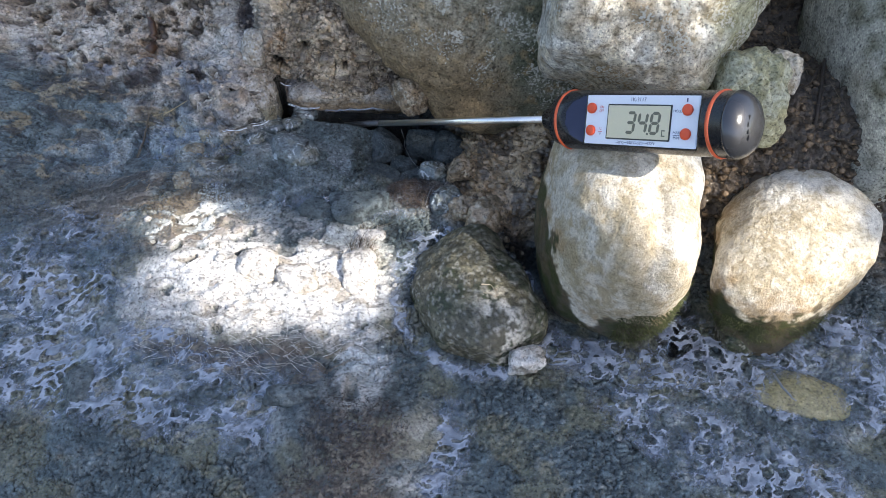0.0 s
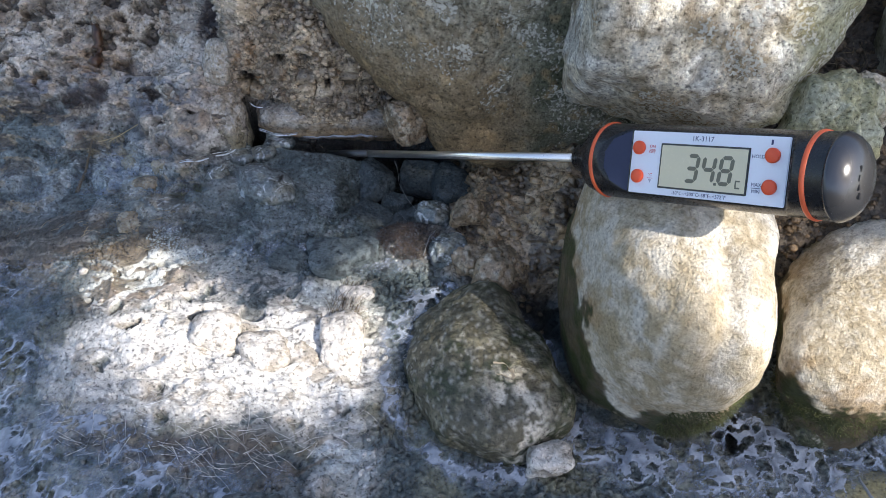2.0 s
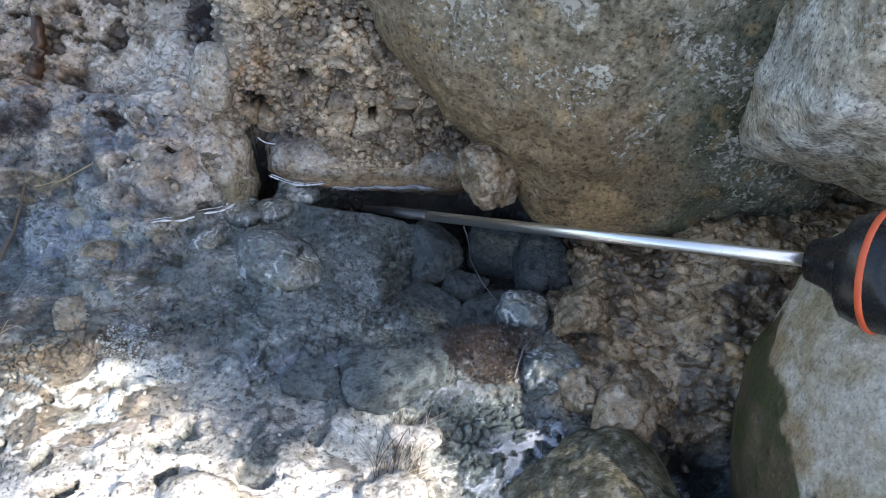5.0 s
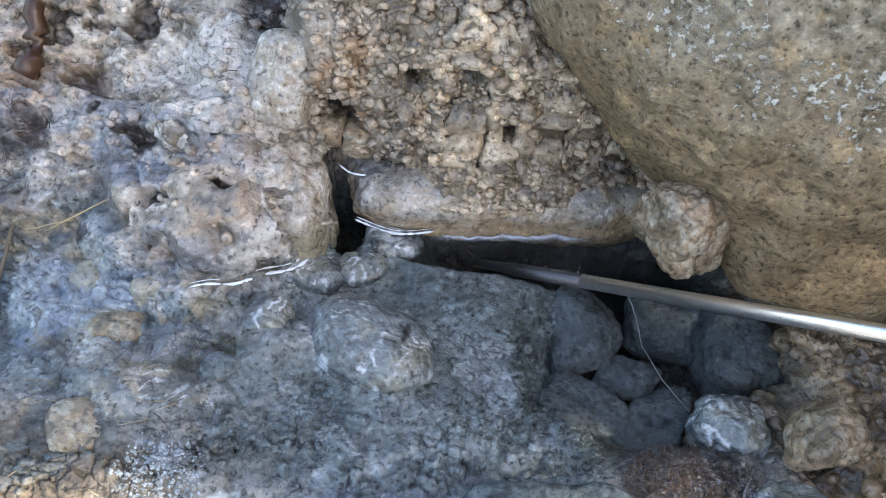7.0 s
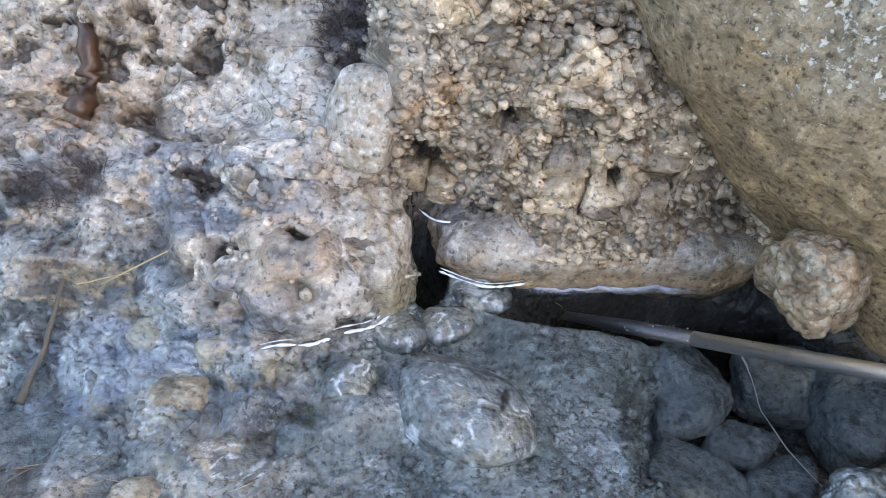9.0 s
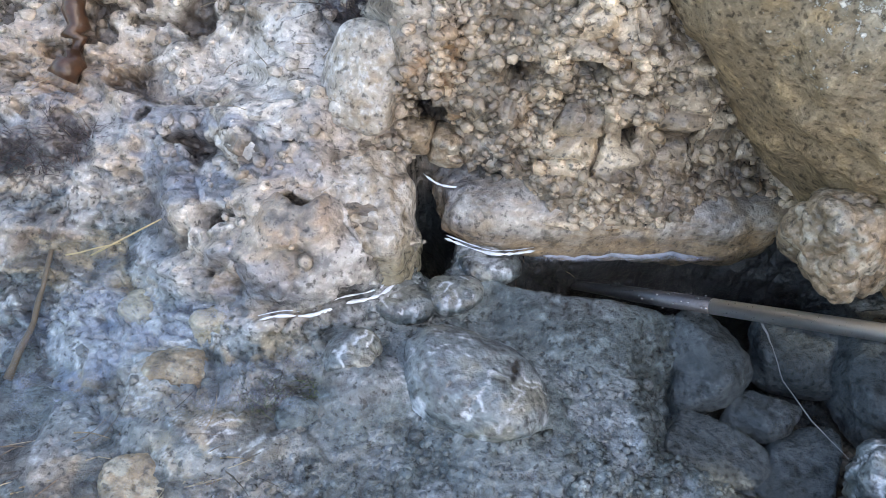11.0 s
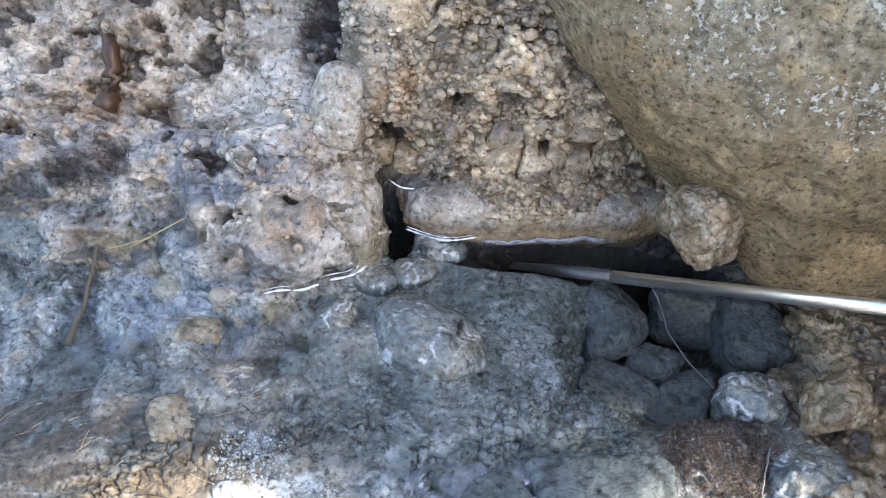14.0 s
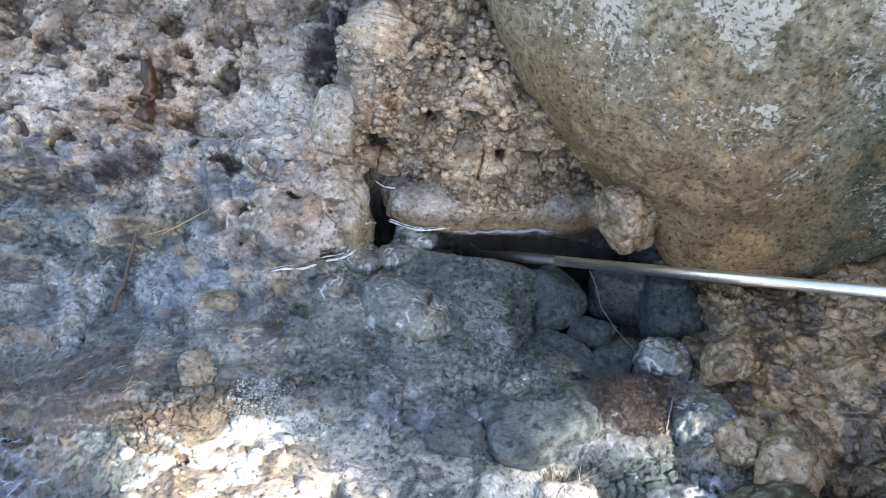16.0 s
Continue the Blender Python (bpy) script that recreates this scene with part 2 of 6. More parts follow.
COBBLE = earthy("pale_limestone", rough=0.9, wet_rough=0.5, scale=1200, bump=1.0, depth=0.0008, coat=0.5, vary=0.18, knobs=0.2, mottle=0.1, ripple=0.0006, chip_vary=0.2, gloss_level=0.12, pits=0.2, cavity=0.4)
SUNK = earthy("silted_stone", rough=0.9, wet_rough=0.85, scale=900, bump=1.0, depth=0.0009, vary=0.16, knobs=0.25, chip_vary=0.2, gloss_level=0.05, pits=0.45, cavity=0.5)
FILM = earthy("bacterial_film", rough=0.5, wet_rough=0.25, scale=500, bump=0.6, depth=0.0008, coat=1.0, vary=0.15, knobs=0.1, clear=1.0, chip_vary=0.1)

WATER, nt, out = material("clear_water")
clear = node(nt, "ShaderNodeBsdfTransparent", Color=(0.95, 0.98, 0.98, 1))
gloss = node(nt, "ShaderNodeBsdfGlossy", Roughness=0.03)
facing = node(nt, "ShaderNodeLayerWeight", Blend=0.5)
rip = node(nt, "ShaderNodeTexNoise", Scale=90.0, Detail=2.0)
rb = node(nt, "ShaderNodeBump", Strength=0.25, Distance=0.002)
pos = nt.nodes.new("ShaderNodeNewGeometry")
nt.links.new(pos.outputs["Position"], rip.inputs["Vector"])
nt.links.new(rip.outputs["Fac"], rb.inputs["Height"])
nt.links.new(rb.outputs[0], gloss.inputs["Normal"])
nt.links.new(rb.outputs[0], facing.inputs["Normal"])
mirror = math_node(nt, "ADD", math_node(nt, "MULTIPLY", math_node(nt, "POWER", facing.outputs["Facing"], 5.0), 0.98), 0.02)
mx = nt.nodes.new("ShaderNodeMixShader")
nt.links.new(mirror, mx.inputs[0])
nt.links.new(clear.outputs[0], mx.inputs[1])
nt.links.new(gloss.outputs[0], mx.inputs[2])
nt.links.new(mx.outputs[0], out.inputs[0])

BLACK = plain("black_plastic", (0.012, 0.012, 0.014), rough=0.28, bump=0.1)
BLUEBLACK = plain("dark_glossy_plastic", (0.020, 0.026, 0.060), rough=0.12)
ORANGE = plain("orange_rubber", (0.75, 0.13, 0.05), rough=0.45)
RED = plain("red_orange_rubber", (0.85, 0.10, 0.035), rough=0.4)
PANEL = plain("white_blue_panel", (0.84, 0.87, 0.96), rough=0.35, grain=0.03)
LCD = plain("lcd_grey_green", (0.70, 0.63, 0.45), rough=0.25, grain=0.04)
FRAME = plain("lcd_dark_rim", (0.03, 0.03, 0.035), rough=0.25)
DIGIT = plain("lcd_segment", (0.13, 0.12, 0.085), rough=0.2)
INK = plain("navy_ink", (0.03, 0.04, 0.14), rough=0.5)
REDINK = plain("red_ink", (0.55, 0.05, 0.06), rough=0.5)
STEEL = plain("polished_steel", (0.97, 0.95, 0.92), rough=0.3, metal=1.0, scale=3000, grain=0.02)
CAP = plain("dark_metallic_cap", (0.09, 0.092, 0.10), rough=0.24, metal=0.7)
TWIG = plain("dry_twig", (0.10, 0.075, 0.05), rough=0.7, grain=0.3, bump=0.5)
STRAW = plain("dry_straw", (0.40, 0.31, 0.16), rough=0.6, grain=0.25)
ROOT = plain("dark_root", (0.045, 0.035, 0.028), rough=0.7, grain=0.3, bump=0.4)
THREAD = plain("pale_slime_thread", (0.20, 0.21, 0.22), rough=0.35, grain=0.2)
LEAF = plain("green_leaf", (0.05, 0.10, 0.025), rough=0.5, grain=0.3, scale=60)
BARK = plain("grey_bark", (0.12, 0.10, 0.08), rough=0.85, grain=0.3, scale=80, bump=0.5)


# ---- mesh helpers ----
def mesh_of(name, co, faces, mat, col=None, flat=False, fleck=None):
    """A mesh from arrays: corners, and faces of equal size."""
    me = bpy.data.meshes.new(name)
    co, faces = np.asarray(co, np.float32), np.asarray(faces, np.int32)
    k = faces.shape[1]
    me.vertices.add(len(co))
    me.vertices.foreach_set("co", co.ravel())
    me.loops.add(faces.size)
    me.loops.foreach_set("vertex_index", faces.ravel())
    me.polygons.add(len(faces))
    me.polygons.foreach_set("loop_start", np.arange(0, faces.size, k, dtype=np.int32))
    me.polygons.foreach_set("loop_total", np.full(len(faces), k, np.int32))
    me.update(calc_edges=True)
    if not flat:
        me.polygons.foreach_set("use_smooth", np.ones(len(faces), bool))
    if col is not None:
        a = me.color_attributes.new("col", "FLOAT_COLOR", "POINT")
        a.data.foreach_set("color", np.clip(col, 0, 1).astype(np.float32).ravel())
    if fleck is not None:
        me.attributes.new("fleck", "FLOAT", "POINT").data.foreach_set("value", np.asarray(fleck, np.float32))
    me.materials.append(mat)
    return me


def part(name, me, mat=None, parent=None, label=""):
    """Links a mesh or a bmesh as one object, under its thing if given."""
    if isinstance(me, bmesh.types.BMesh):
        bm, me = me, bpy.data.meshes.new(name)
        bm.to_mesh(me)
        bm.free()
        me.materials.append(mat)
    ob = new(name, me)
    ob.parent = parent
    if label:
        ob["label"] = label
    return ob


def tube(points, radii, mat, name, parent=None, steps=7):
    """A round, bent, tapering stem through points."""
    bm = bmesh.new()
    pts = [Vector(p) for p in points]
    rings = []
    for k, p in enumerate(pts):
        way = (pts[min(k + 1, len(pts) - 1)] - pts[max(k - 1, 0)]).normalized()
        q = way.to_track_quat("Z", "Y")
        rings.append([bm.verts.new(p + q @ Vector((radii[k] * math.cos(6.2832 * j / steps), radii[k] * math.sin(6.2832 * j / steps), 0))) for j in range(steps)])
    for a, b in zip(rings, rings[1:]):
        for j in range(steps):
            bm.faces.new((a[j], a[(j + 1) % steps], b[(j + 1) % steps], b[j]))
    bm.faces.new(rings[0][::-1])
    bm.faces.new(rings[-1])
    bmesh.ops.recalc_face_normals(bm, faces=bm.faces)
    for f in bm.faces:
        f.smooth = True
    return part(name, bm, mat, parent)


BALLS = {}


def ball(sub):
    if sub not in BALLS:
        bm = bmesh.new()
        bmesh.ops.create_icosphere(bm, subdivisions=sub, radius=1)
        bm.verts.ensure_lookup_table()
        v = np.array([x.co[:] for x in bm.verts])
        f = np.array([[x.index for x in y.verts] for y in bm.faces])
        bm.free()
        BALLS[sub] = (v / np.linalg.norm(v, axis=1)[:, None], f)
    return BALLS[sub]


def rotation(turn):
    return np.array(Euler([radians(a) for a in turn]).to_matrix())


def rock(name, at, radii, turn=(0, 0, 0), seed=1, sub=5, power=3.0, facets=7, lump=0.10, grit=0.012, size=None, planes=(), dents=(), knob=0.0, color=None, mat=None, label="", category="stone", group=""):
    """A stone: a rounded body cut by facets, with lumps and grit; color(world, local, seed) paints it."""
    d, f = ball(sub)
    rng = np.random.RandomState(seed)
    total = 0
    cuts = [((1, 0, 0), 1), ((-1, 0, 0), 1), ((0, 1, 0), 1), ((0, -1, 0), 1), ((0, 0, 1), 1), ((0, 0, -1), 1)]
    for _ in range(facets):
        n = rng.normal(size=3)
        cuts.append((n / np.linalg.norm(n), rng.uniform(0.86, 1.1)))
    for n, h in (*cuts, *planes):
        n = np.array(n, float)
        n /= np.linalg.norm(n)
        total = total + np.maximum(0, d @ n / h) ** (power * 2.2)
    r = total ** (-1 / (power * 2.2))
    p = d * r[:, None]
    size = size or max(radii)
    q = p * np.array(radii)
    swell = (fbm3(q / size * 1.7 + seed * 3.1, 4, seed) - 0.5) * 2 * lump
    fine = (fbm3(q / (0.008 if size > 0.025 else 0.005) + seed, 3, seed + 9, 0.6) - 0.5) * 2 * grit * size
    for n, reach_, deep in dents:
        n = np.array(n) / np.linalg.norm(n)
        swell = swell - deep * np.exp(-((1 - d @ n) / (reach_ * reach_ / 2)))
    q = q * (1 + swell)[:, None] + d * fine[:, None]
    if knob:
        k1, _ = cells3(q / 0.0035, seed)
        k2, _ = cells3(q / 0.0015, seed + 3)
        q = q + d * (knob * (np.sqrt(np.maximum(0, 1 - (k1 / 0.8) ** 2)) + 0.5 * np.sqrt(np.maximum(0, 1 - (k2 / 0.8) ** 2)) - 0.7))[:, None]
    w = q @ rotation(turn).T + np.array(at)
    col = (color or pale_stone)(w, q / size, seed)
    me = mesh_of(name, w - np.array(at), f, mat or ROCK, col[:, :4], fleck=col[:, 4] if col.shape[1] > 4 else None)
    ob = new(name, me)
    ob.location = at
    return tagged(ob, label, category, group)


def rgba(c, wet):
    return np.concatenate([c, np.broadcast_to(np.asarray(wet, float), c.shape[:1])[:, None]], 1)


def tone(n, c):
    return np.broadcast_to(np.array(c, float), (n, 3)).copy()


def wet_band(w, top, seed, soft=0.004):
    edge = top + (fbm2(w[:, 0] / 0.012, w[:, 1] / 0.012, 3, seed) - 0.5) * 0.018
    return 1 - smooth(edge - soft, edge + soft, w[:, 2])


def pale_stone(w, q, seed):
    n = len(w)
    a, b, f = fbm3(w / 0.020, 4, seed), fbm3(w / 0.005, 4, seed + 5, 0.6), fbm3(w / 0.0012, 3, seed + 6, 0.6)
    c = tone(n, (0.62, 0.555, 0.44))
    c = mixc(c, (0.74, 0.72, 0.67), smooth(0.45, 0.60, a) * 0.7)
    c = mixc(c, (0.40, 0.33, 0.22), smooth(0.48, 0.62, 0.7 * fbm3(w / 0.015, 4, seed + 8) + 0.3 * b) * 0.65)
    c = mixc(c, (0.33, 0.27, 0.18), smooth(0.55, 0.66, b) * 0.35)
    c = mixc(c, (0.27, 0.22, 0.14), smooth(0.57, 0.66, f) * 0.5)
    c = mixc(c, (0.78, 0.75, 0.68), smooth(0.42, 0.34, f) * 0.35)
    c = mixc(c, (0.40, 0.315, 0.19), spot(w[:, 0], w[:, 2], 0.056, 0.050, 0.022, 0.024, 0, 0.9) * (0.35 + 0.5 * smooth(0.42, 0.58, b)))
    edge = 0.012 + 0.036 * smooth(0.062, 0.032, w[:, 0]) + 0.012 * smooth(0.100, 0.112, w[:, 0]) + 0.012 * spot(w[:, 0], w[:, 1], 0.085, 0.195, 0.020, 0.03) + (fbm3(w / 0.014, 3, seed + 3) - 0.5) * 0.018 + (b - 0.5) * 0.012
    wet = 1 - smooth(edge - 0.0010, edge + 0.0010, w[:, 2])
    c = mixc(c, (0.34, 0.22, 0.11), smooth(edge + 0.015, edge, w[:, 2]) * smooth(0.44, 0.58, fbm3(w / 0.010, 3, seed + 25)) * 0.6)
    c = mixc(c, (0.065, 0.052, 0.030), wet * 0.94)
    c = mixc(c, (0.13, 0.10, 0.06), wet * smooth(0.54, 0.64, b) * 0.7)
    moss = wet * smooth(0.45, 0.60, fbm3(w / 0.008, 4, seed + 21)) * smooth(0.002, 0.008, w[:, 2])
    c = mixc(c, (0.045, 0.055, 0.018), moss * 0.9)
    return rgba(c, wet * 0.8)


def green_boulder(w, q, seed):
    n = len(w)
    a, b, f = fbm3(w / 0.035, 4, seed), fbm3(w / 0.006, 4, seed + 5, 0.65), fbm3(w / 0.0015, 3, seed + 6, 0.6)
    c = tone(n, (0.37, 0.315, 0.235))
    high = smooth(0.030, 0.070, w[:, 2] + 0.35 * w[:, 0] + (a - 0.5) * 0.05)
    c = mixc(c, (0.45, 0.435, 0.355), high * 0.85)
    c = mixc(c, (0.37, 0.31, 0.20), smooth(0.52, 0.66, b) * 0.5)
    c = mixc(c, (0.15, 0.12, 0.075), smooth(0.50, 0.38, b) * 0.5)
    c = mixc(c, (0.11, 0.09, 0.055), smooth(0.56, 0.66, f) * 0.6)
    c = mixc(c, (0.42, 0.37, 0.27), smooth(0.43, 0.34, f) * 0.4)
    algae = smooth(0.004, 0.030, w[:, 0] + (a - 0.5) * 0.03) * smooth(0.100, 0.070, w[:, 2] + (b - 0.5) * 0.02)
    c = mixc(c, (0.17, 0.185, 0.135), algae * 0.65)
    c = mixc(c, (0.06, 0.072, 0.040), algae * smooth(0.50, 0.62, fbm3(w / 0.012, 3, seed + 33)) * 0.7)
    wet = wet_band(w, 0.058, seed, 0.025)
    c = mixc(c, (0.25, 0.182, 0.105), wet * (1 - algae) * 0.9)
    c = mixc(c, (0.44, 0.32, 0.18), smooth(0.68, 0.71, fbm3(w / 0.0045, 2, seed + 41)) * 0.6)
    up = smooth(0.030, 0.075, w[:, 2] + 0.55 * (w[:, 0] + 0.02) + (a - 0.5) * 0.05)
    lichen = up * smooth(0.36, 0.58, fbm3(w / 0.012, 3, seed + 37)) * (1 - 0.35 * algae)
    return np.concatenate([rgba(c, 0.12 + 0.3 * wet), lichen[:, None]], 1)


def grey_boulder(w, q, seed):
    a, b, f = fbm3(w / 0.03, 4, seed), fbm3(w / 0.005, 4, seed + 5, 0.6), fbm3(w / 0.0015, 3, seed + 6, 0.6)
    c = tone(len(w), (0.50, 0.50, 0.43))
    c = mixc(c, (0.70, 0.71, 0.64), smooth(0.50, 0.62, a) * 0.8)
    c = mixc(c, (0.20, 0.20, 0.13), smooth(0.50, 0.62, fbm3(w / 0.02, 4, seed + 2)) * 0.8)
    c = mixc(c, (0.16, 0.145, 0.10), smooth(0.54, 0.66, b) * 0.5)
    c = mixc(c, (0.56, 0.55, 0.50), smooth(0.58, 0.68, f) * 0.4)
    return rgba(c, 0.1)


def tan_boulder(w, q, seed):
    n = len(w)
    a, b, f = fbm3(w / 0.016, 4, seed), fbm3(w / 0.0045, 4, seed + 5, 0.62), fbm3(w / 0.0014, 3, seed + 6, 0.6)
    c = tone(n, (0.72, 0.66, 0.54))
    c = mixc(c, (0.46, 0.34, 0.20), smooth(0.48, 0.58, a) * 0.8)
    c = mixc(c, (0.82, 0.81, 0.76), smooth(0.52, 0.58, fbm3(w / 0.010, 4, seed + 2, 0.6)) * 0.85)
    c = mixc(c, (0.27, 0.21, 0.13), smooth(0.52, 0.62, b) * 0.6)
    c = mixc(c, (0.20, 0.15, 0.09), smooth(0.56, 0.64, f) * 0.6)
    c = mixc(c, (0.76, 0.75, 0.70), smooth(0.42, 0.35, f) * 0.4)
    c = mixc(c, (0.30, 0.32, 0.18), smooth(0.084, 0.102, w[:, 0] + (a - 0.5) * 0.03) * 0.65)
    return np.concatenate([rgba(c, 0.1), smooth(0.45, 0.6, a)[:, None] * 0.75], 1)


def mossy_stone(w, q, seed):
    n = len(w)
    a, b = fbm3(w / 0.012, 4, seed), fbm3(w / 0.003, 4, seed + 5, 0.6)
    c = tone(n, (0.085, 0.078, 0.052))
    c = mixc(c, (0.042, 0.050, 0.024), smooth(0.45, 0.6, a))
    c = mixc(c, (0.20, 0.185, 0.13), smooth(0.53, 0.62, b) * 0.7)
    c = mixc(c, (0.32, 0.31, 0.27), smooth(0.60, 0.68, fbm3(w / 0.0014, 3, seed + 9, 0.6)) * 0.7)
    dry = spot(w[:, 0], w[:, 1], 0.026, 0.190, 0.008, 0.013, 30)
    c = mixc(c, (0.55, 0.51, 0.44), dry * smooth(0.50, 0.56, b))
    return rgba(c, 0.45)


def tufa_stone(w, q, seed):
    n = len(w)
    a, b, f = fbm3(w / 0.012, 4, seed), fbm3(w / 0.0035, 4, seed + 5, 0.6), fbm3(w / 0.0013, 3, seed + 6, 0.6)
    c = tone(n, (0.38, 0.335, 0.275))
    c = mixc(c, (0.47, 0.44, 0.395), smooth(0.46, 0.58, a))
    c = mixc(c, (0.27, 0.19, 0.11), smooth(0.54, 0.66, b) * 0.55)
    c = mixc(c, (0.60, 0.59, 0.57), smooth(0.56, 0.68, f) * 0.5)
    c = mixc(c, (0.22, 0.17, 0.11), smooth(0.42, 0.30, f) * 0.4)
    wet = wet_band(w, 0.008, seed, 0.003)
    c = mixc(c, (0.25, 0.225, 0.15), wet * 0.75)
    return rgba(c, 0.7 + 0.3 * wet)


def ledge_stone(w, q, seed):
    b, f = fbm3(w / 0.004, 4, seed + 5, 0.6), fbm3(w / 0.0012, 3, seed + 6, 0.6)
    c = tone(len(w), (0.38, 0.295, 0.20))
    c = mixc(c, (0.29, 0.29, 0.29), smooth(0.50, 0.62, fbm3(w / 0.010, 3, seed)) * 0.7)
    c = mixc(c, (0.17, 0.18, 0.20), smooth(-0.074, -0.082, w[:, 0]) * 0.8)
    c = mixc(c, (0.46, 0.43, 0.38), smooth(0.52, 0.66, b) * 0.7)
    c = mixc(c, (0.20, 0.14, 0.085), smooth(0.54, 0.66, f) * 0.5)
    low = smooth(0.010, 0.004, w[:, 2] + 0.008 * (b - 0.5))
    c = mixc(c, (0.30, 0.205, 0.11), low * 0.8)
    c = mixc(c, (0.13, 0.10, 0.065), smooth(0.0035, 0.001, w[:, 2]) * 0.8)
    return rgba(c, 0.9)


def ball_stone(w, q, seed):
    c = tone(len(w), (0.27, 0.20, 0.13))
    c = mixc(c, (0.40, 0.35, 0.27), smooth(0.5, 0.66, fbm3(w / 0.003, 4, seed, 0.6)))
    c = mixc(c, (0.17, 0.13, 0.085), smooth(0.52, 0.65, fbm3(w / 0.007, 3, seed + 4)))
    return rgba(c, 0.75)


def silted(w, q, seed):
    c = tone(len(w), (0.085, 0.098, 0.105))
    c = mixc(c, (0.115, 0.13, 0.14), smooth(0.45, 0.65, fbm3(w / 0.006, 4, seed)))
    c = mixc(c, (0.05, 0.053, 0.056), smooth(0.55, 0.7, fbm3(w / 0.002, 3, seed + 3)) * 0.6)
    return rgba(c, 0.3)


def muddy(w, q, seed):
    c = tone(len(w), (0.10, 0.122, 0.13))
    c = mixc(c, (0.145, 0.172, 0.182), smooth(0.45, 0.65, fbm3(w / 0.006, 4, seed)))
    c = mixc(c, (0.045, 0.05, 0.055), smooth(0.56, 0.66, fbm3(w / 0.002, 3, seed + 3)) * 0.7)
    return rgba(c, 0.3)


def slimy(w, q, seed):
    x, y = w[:, 0], w[:, 1]
    ux, uy = warp(x, y)
    c = muddy(w, q, seed)[:, :3] * 1.15
    c = mixc(c, (0.22, 0.215, 0.17), smooth(0.45, 0.6, fbm3(w / 0.007, 3, seed)) * 0.6)
    iso = np.abs((fbm2(ux / 0.010, uy / 0.006, 3, seed) * 7) % 1 - 0.5)
    c = mixc(c, (0.58, 0.63, 0.68), smooth(0.20, 0.05, iso) * smooth(0.42, 0.58, fbm2(x / 0.003, y / 0.003, 3, seed + 2)) * 0.75)
    # the slit's dark inside is put into the colour
    c = mixc(c, (0.012, 0.012, 0.012), spot(x, y, -0.0692, 0.2862, 0.0006, 0.0026, -6, 0.3))
    return rgba(c, 1.0)


def foam_stone(w, q, seed):
    a, b = fbm3(w / 0.008, 4, seed), fbm3(w / 0.0025, 4, seed + 5, 0.6)
    c = tone(len(w), (0.66, 0.63, 0.60))
    c = mixc(c, (0.42, 0.38, 0.33), smooth(0.5, 0.66, b) * 0.7)
    c = mixc(c, (0.30, 0.26, 0.21), smooth(0.56, 0.7, a) * 0.7)
    return rgba(c, 0.4)


def yellow_stone(w, q, seed):
    a, b = fbm3(w / 0.012, 4, seed), fbm3(w / 0.003, 4, seed + 5, 0.6)
    c = tone(len(w), (0.26, 0.22, 0.10))
    c = mixc(c, (0.12, 0.13, 0.10), smooth(0.40, 0.6, a) * smooth(0.16, 0.135, w[:, 0]))
    c = mixc(c, (0.38, 0.33, 0.18), smooth(0.5, 0.66, b) * 0.6)
    return rgba(c, 0.9)


# ---- ground: one sheet of mud, tufa crust and bacterial film ----
def fall(x, y):
    """How far bed and water have dropped towards the lower end of the brook."""
    return 0.0115 * smooth(-0.115, -0.165, x) * smooth(0.312, 0.285, y) + 0.005 * smooth(-0.07, -0.13, x) * smooth(0.215, 0.175, y)


def swells(x, y):
    """Low mounds in the mud."""
    z = 0.0030 * spot(x, y, -0.0755, 0.2855, 0.0135, 0.0085, -5, 0.6)
    z = z + 0.0045 * spot(x, y, -0.058, 0.3035, 0.014, 0.009, -12, 0.6)
    z = z + 0.005 * spot(x, y, -0.094, 0.283, 0.006, 0.006, 0, 0.8)
    z = z + 0.0020 * spot(x, y, -0.0885, 0.3010, 0.0048, 0.0042, 10, 0.8) + 0.0020 * spot(x, y, -0.0795, 0.3030, 0.0044, 0.0034, 10, 0.8) + 0.003 * spot(x, y, -0.0745, 0.3120, 0.0055, 0.0060, 30, 0.8)
    z = z + 0.010 * spot(x, y, -0.026, 0.143, 0.024, 0.017, 0, 0.8) + 0.009 * spot(x, y, -0.030, 0.118, 0.022, 0.014, 0, 0.8)
    z = z + 0.007 * spot(x, y, -0.0165, 0.2645, 0.0125, 0.010, 0, 0.7)
    z = z + 0.004 * spot(x, y, -0.114, 0.271, 0.009, 0.005, 0, 0.7)
    z = z + 0.006 * spot(x, y, -0.150, 0.258, 0.018, 0.010, 15, 0.8)
    z = z + 0.005 * spot(x, y, -0.075, 0.205, 0.05, 0.03, 0, 0.7)
    return z


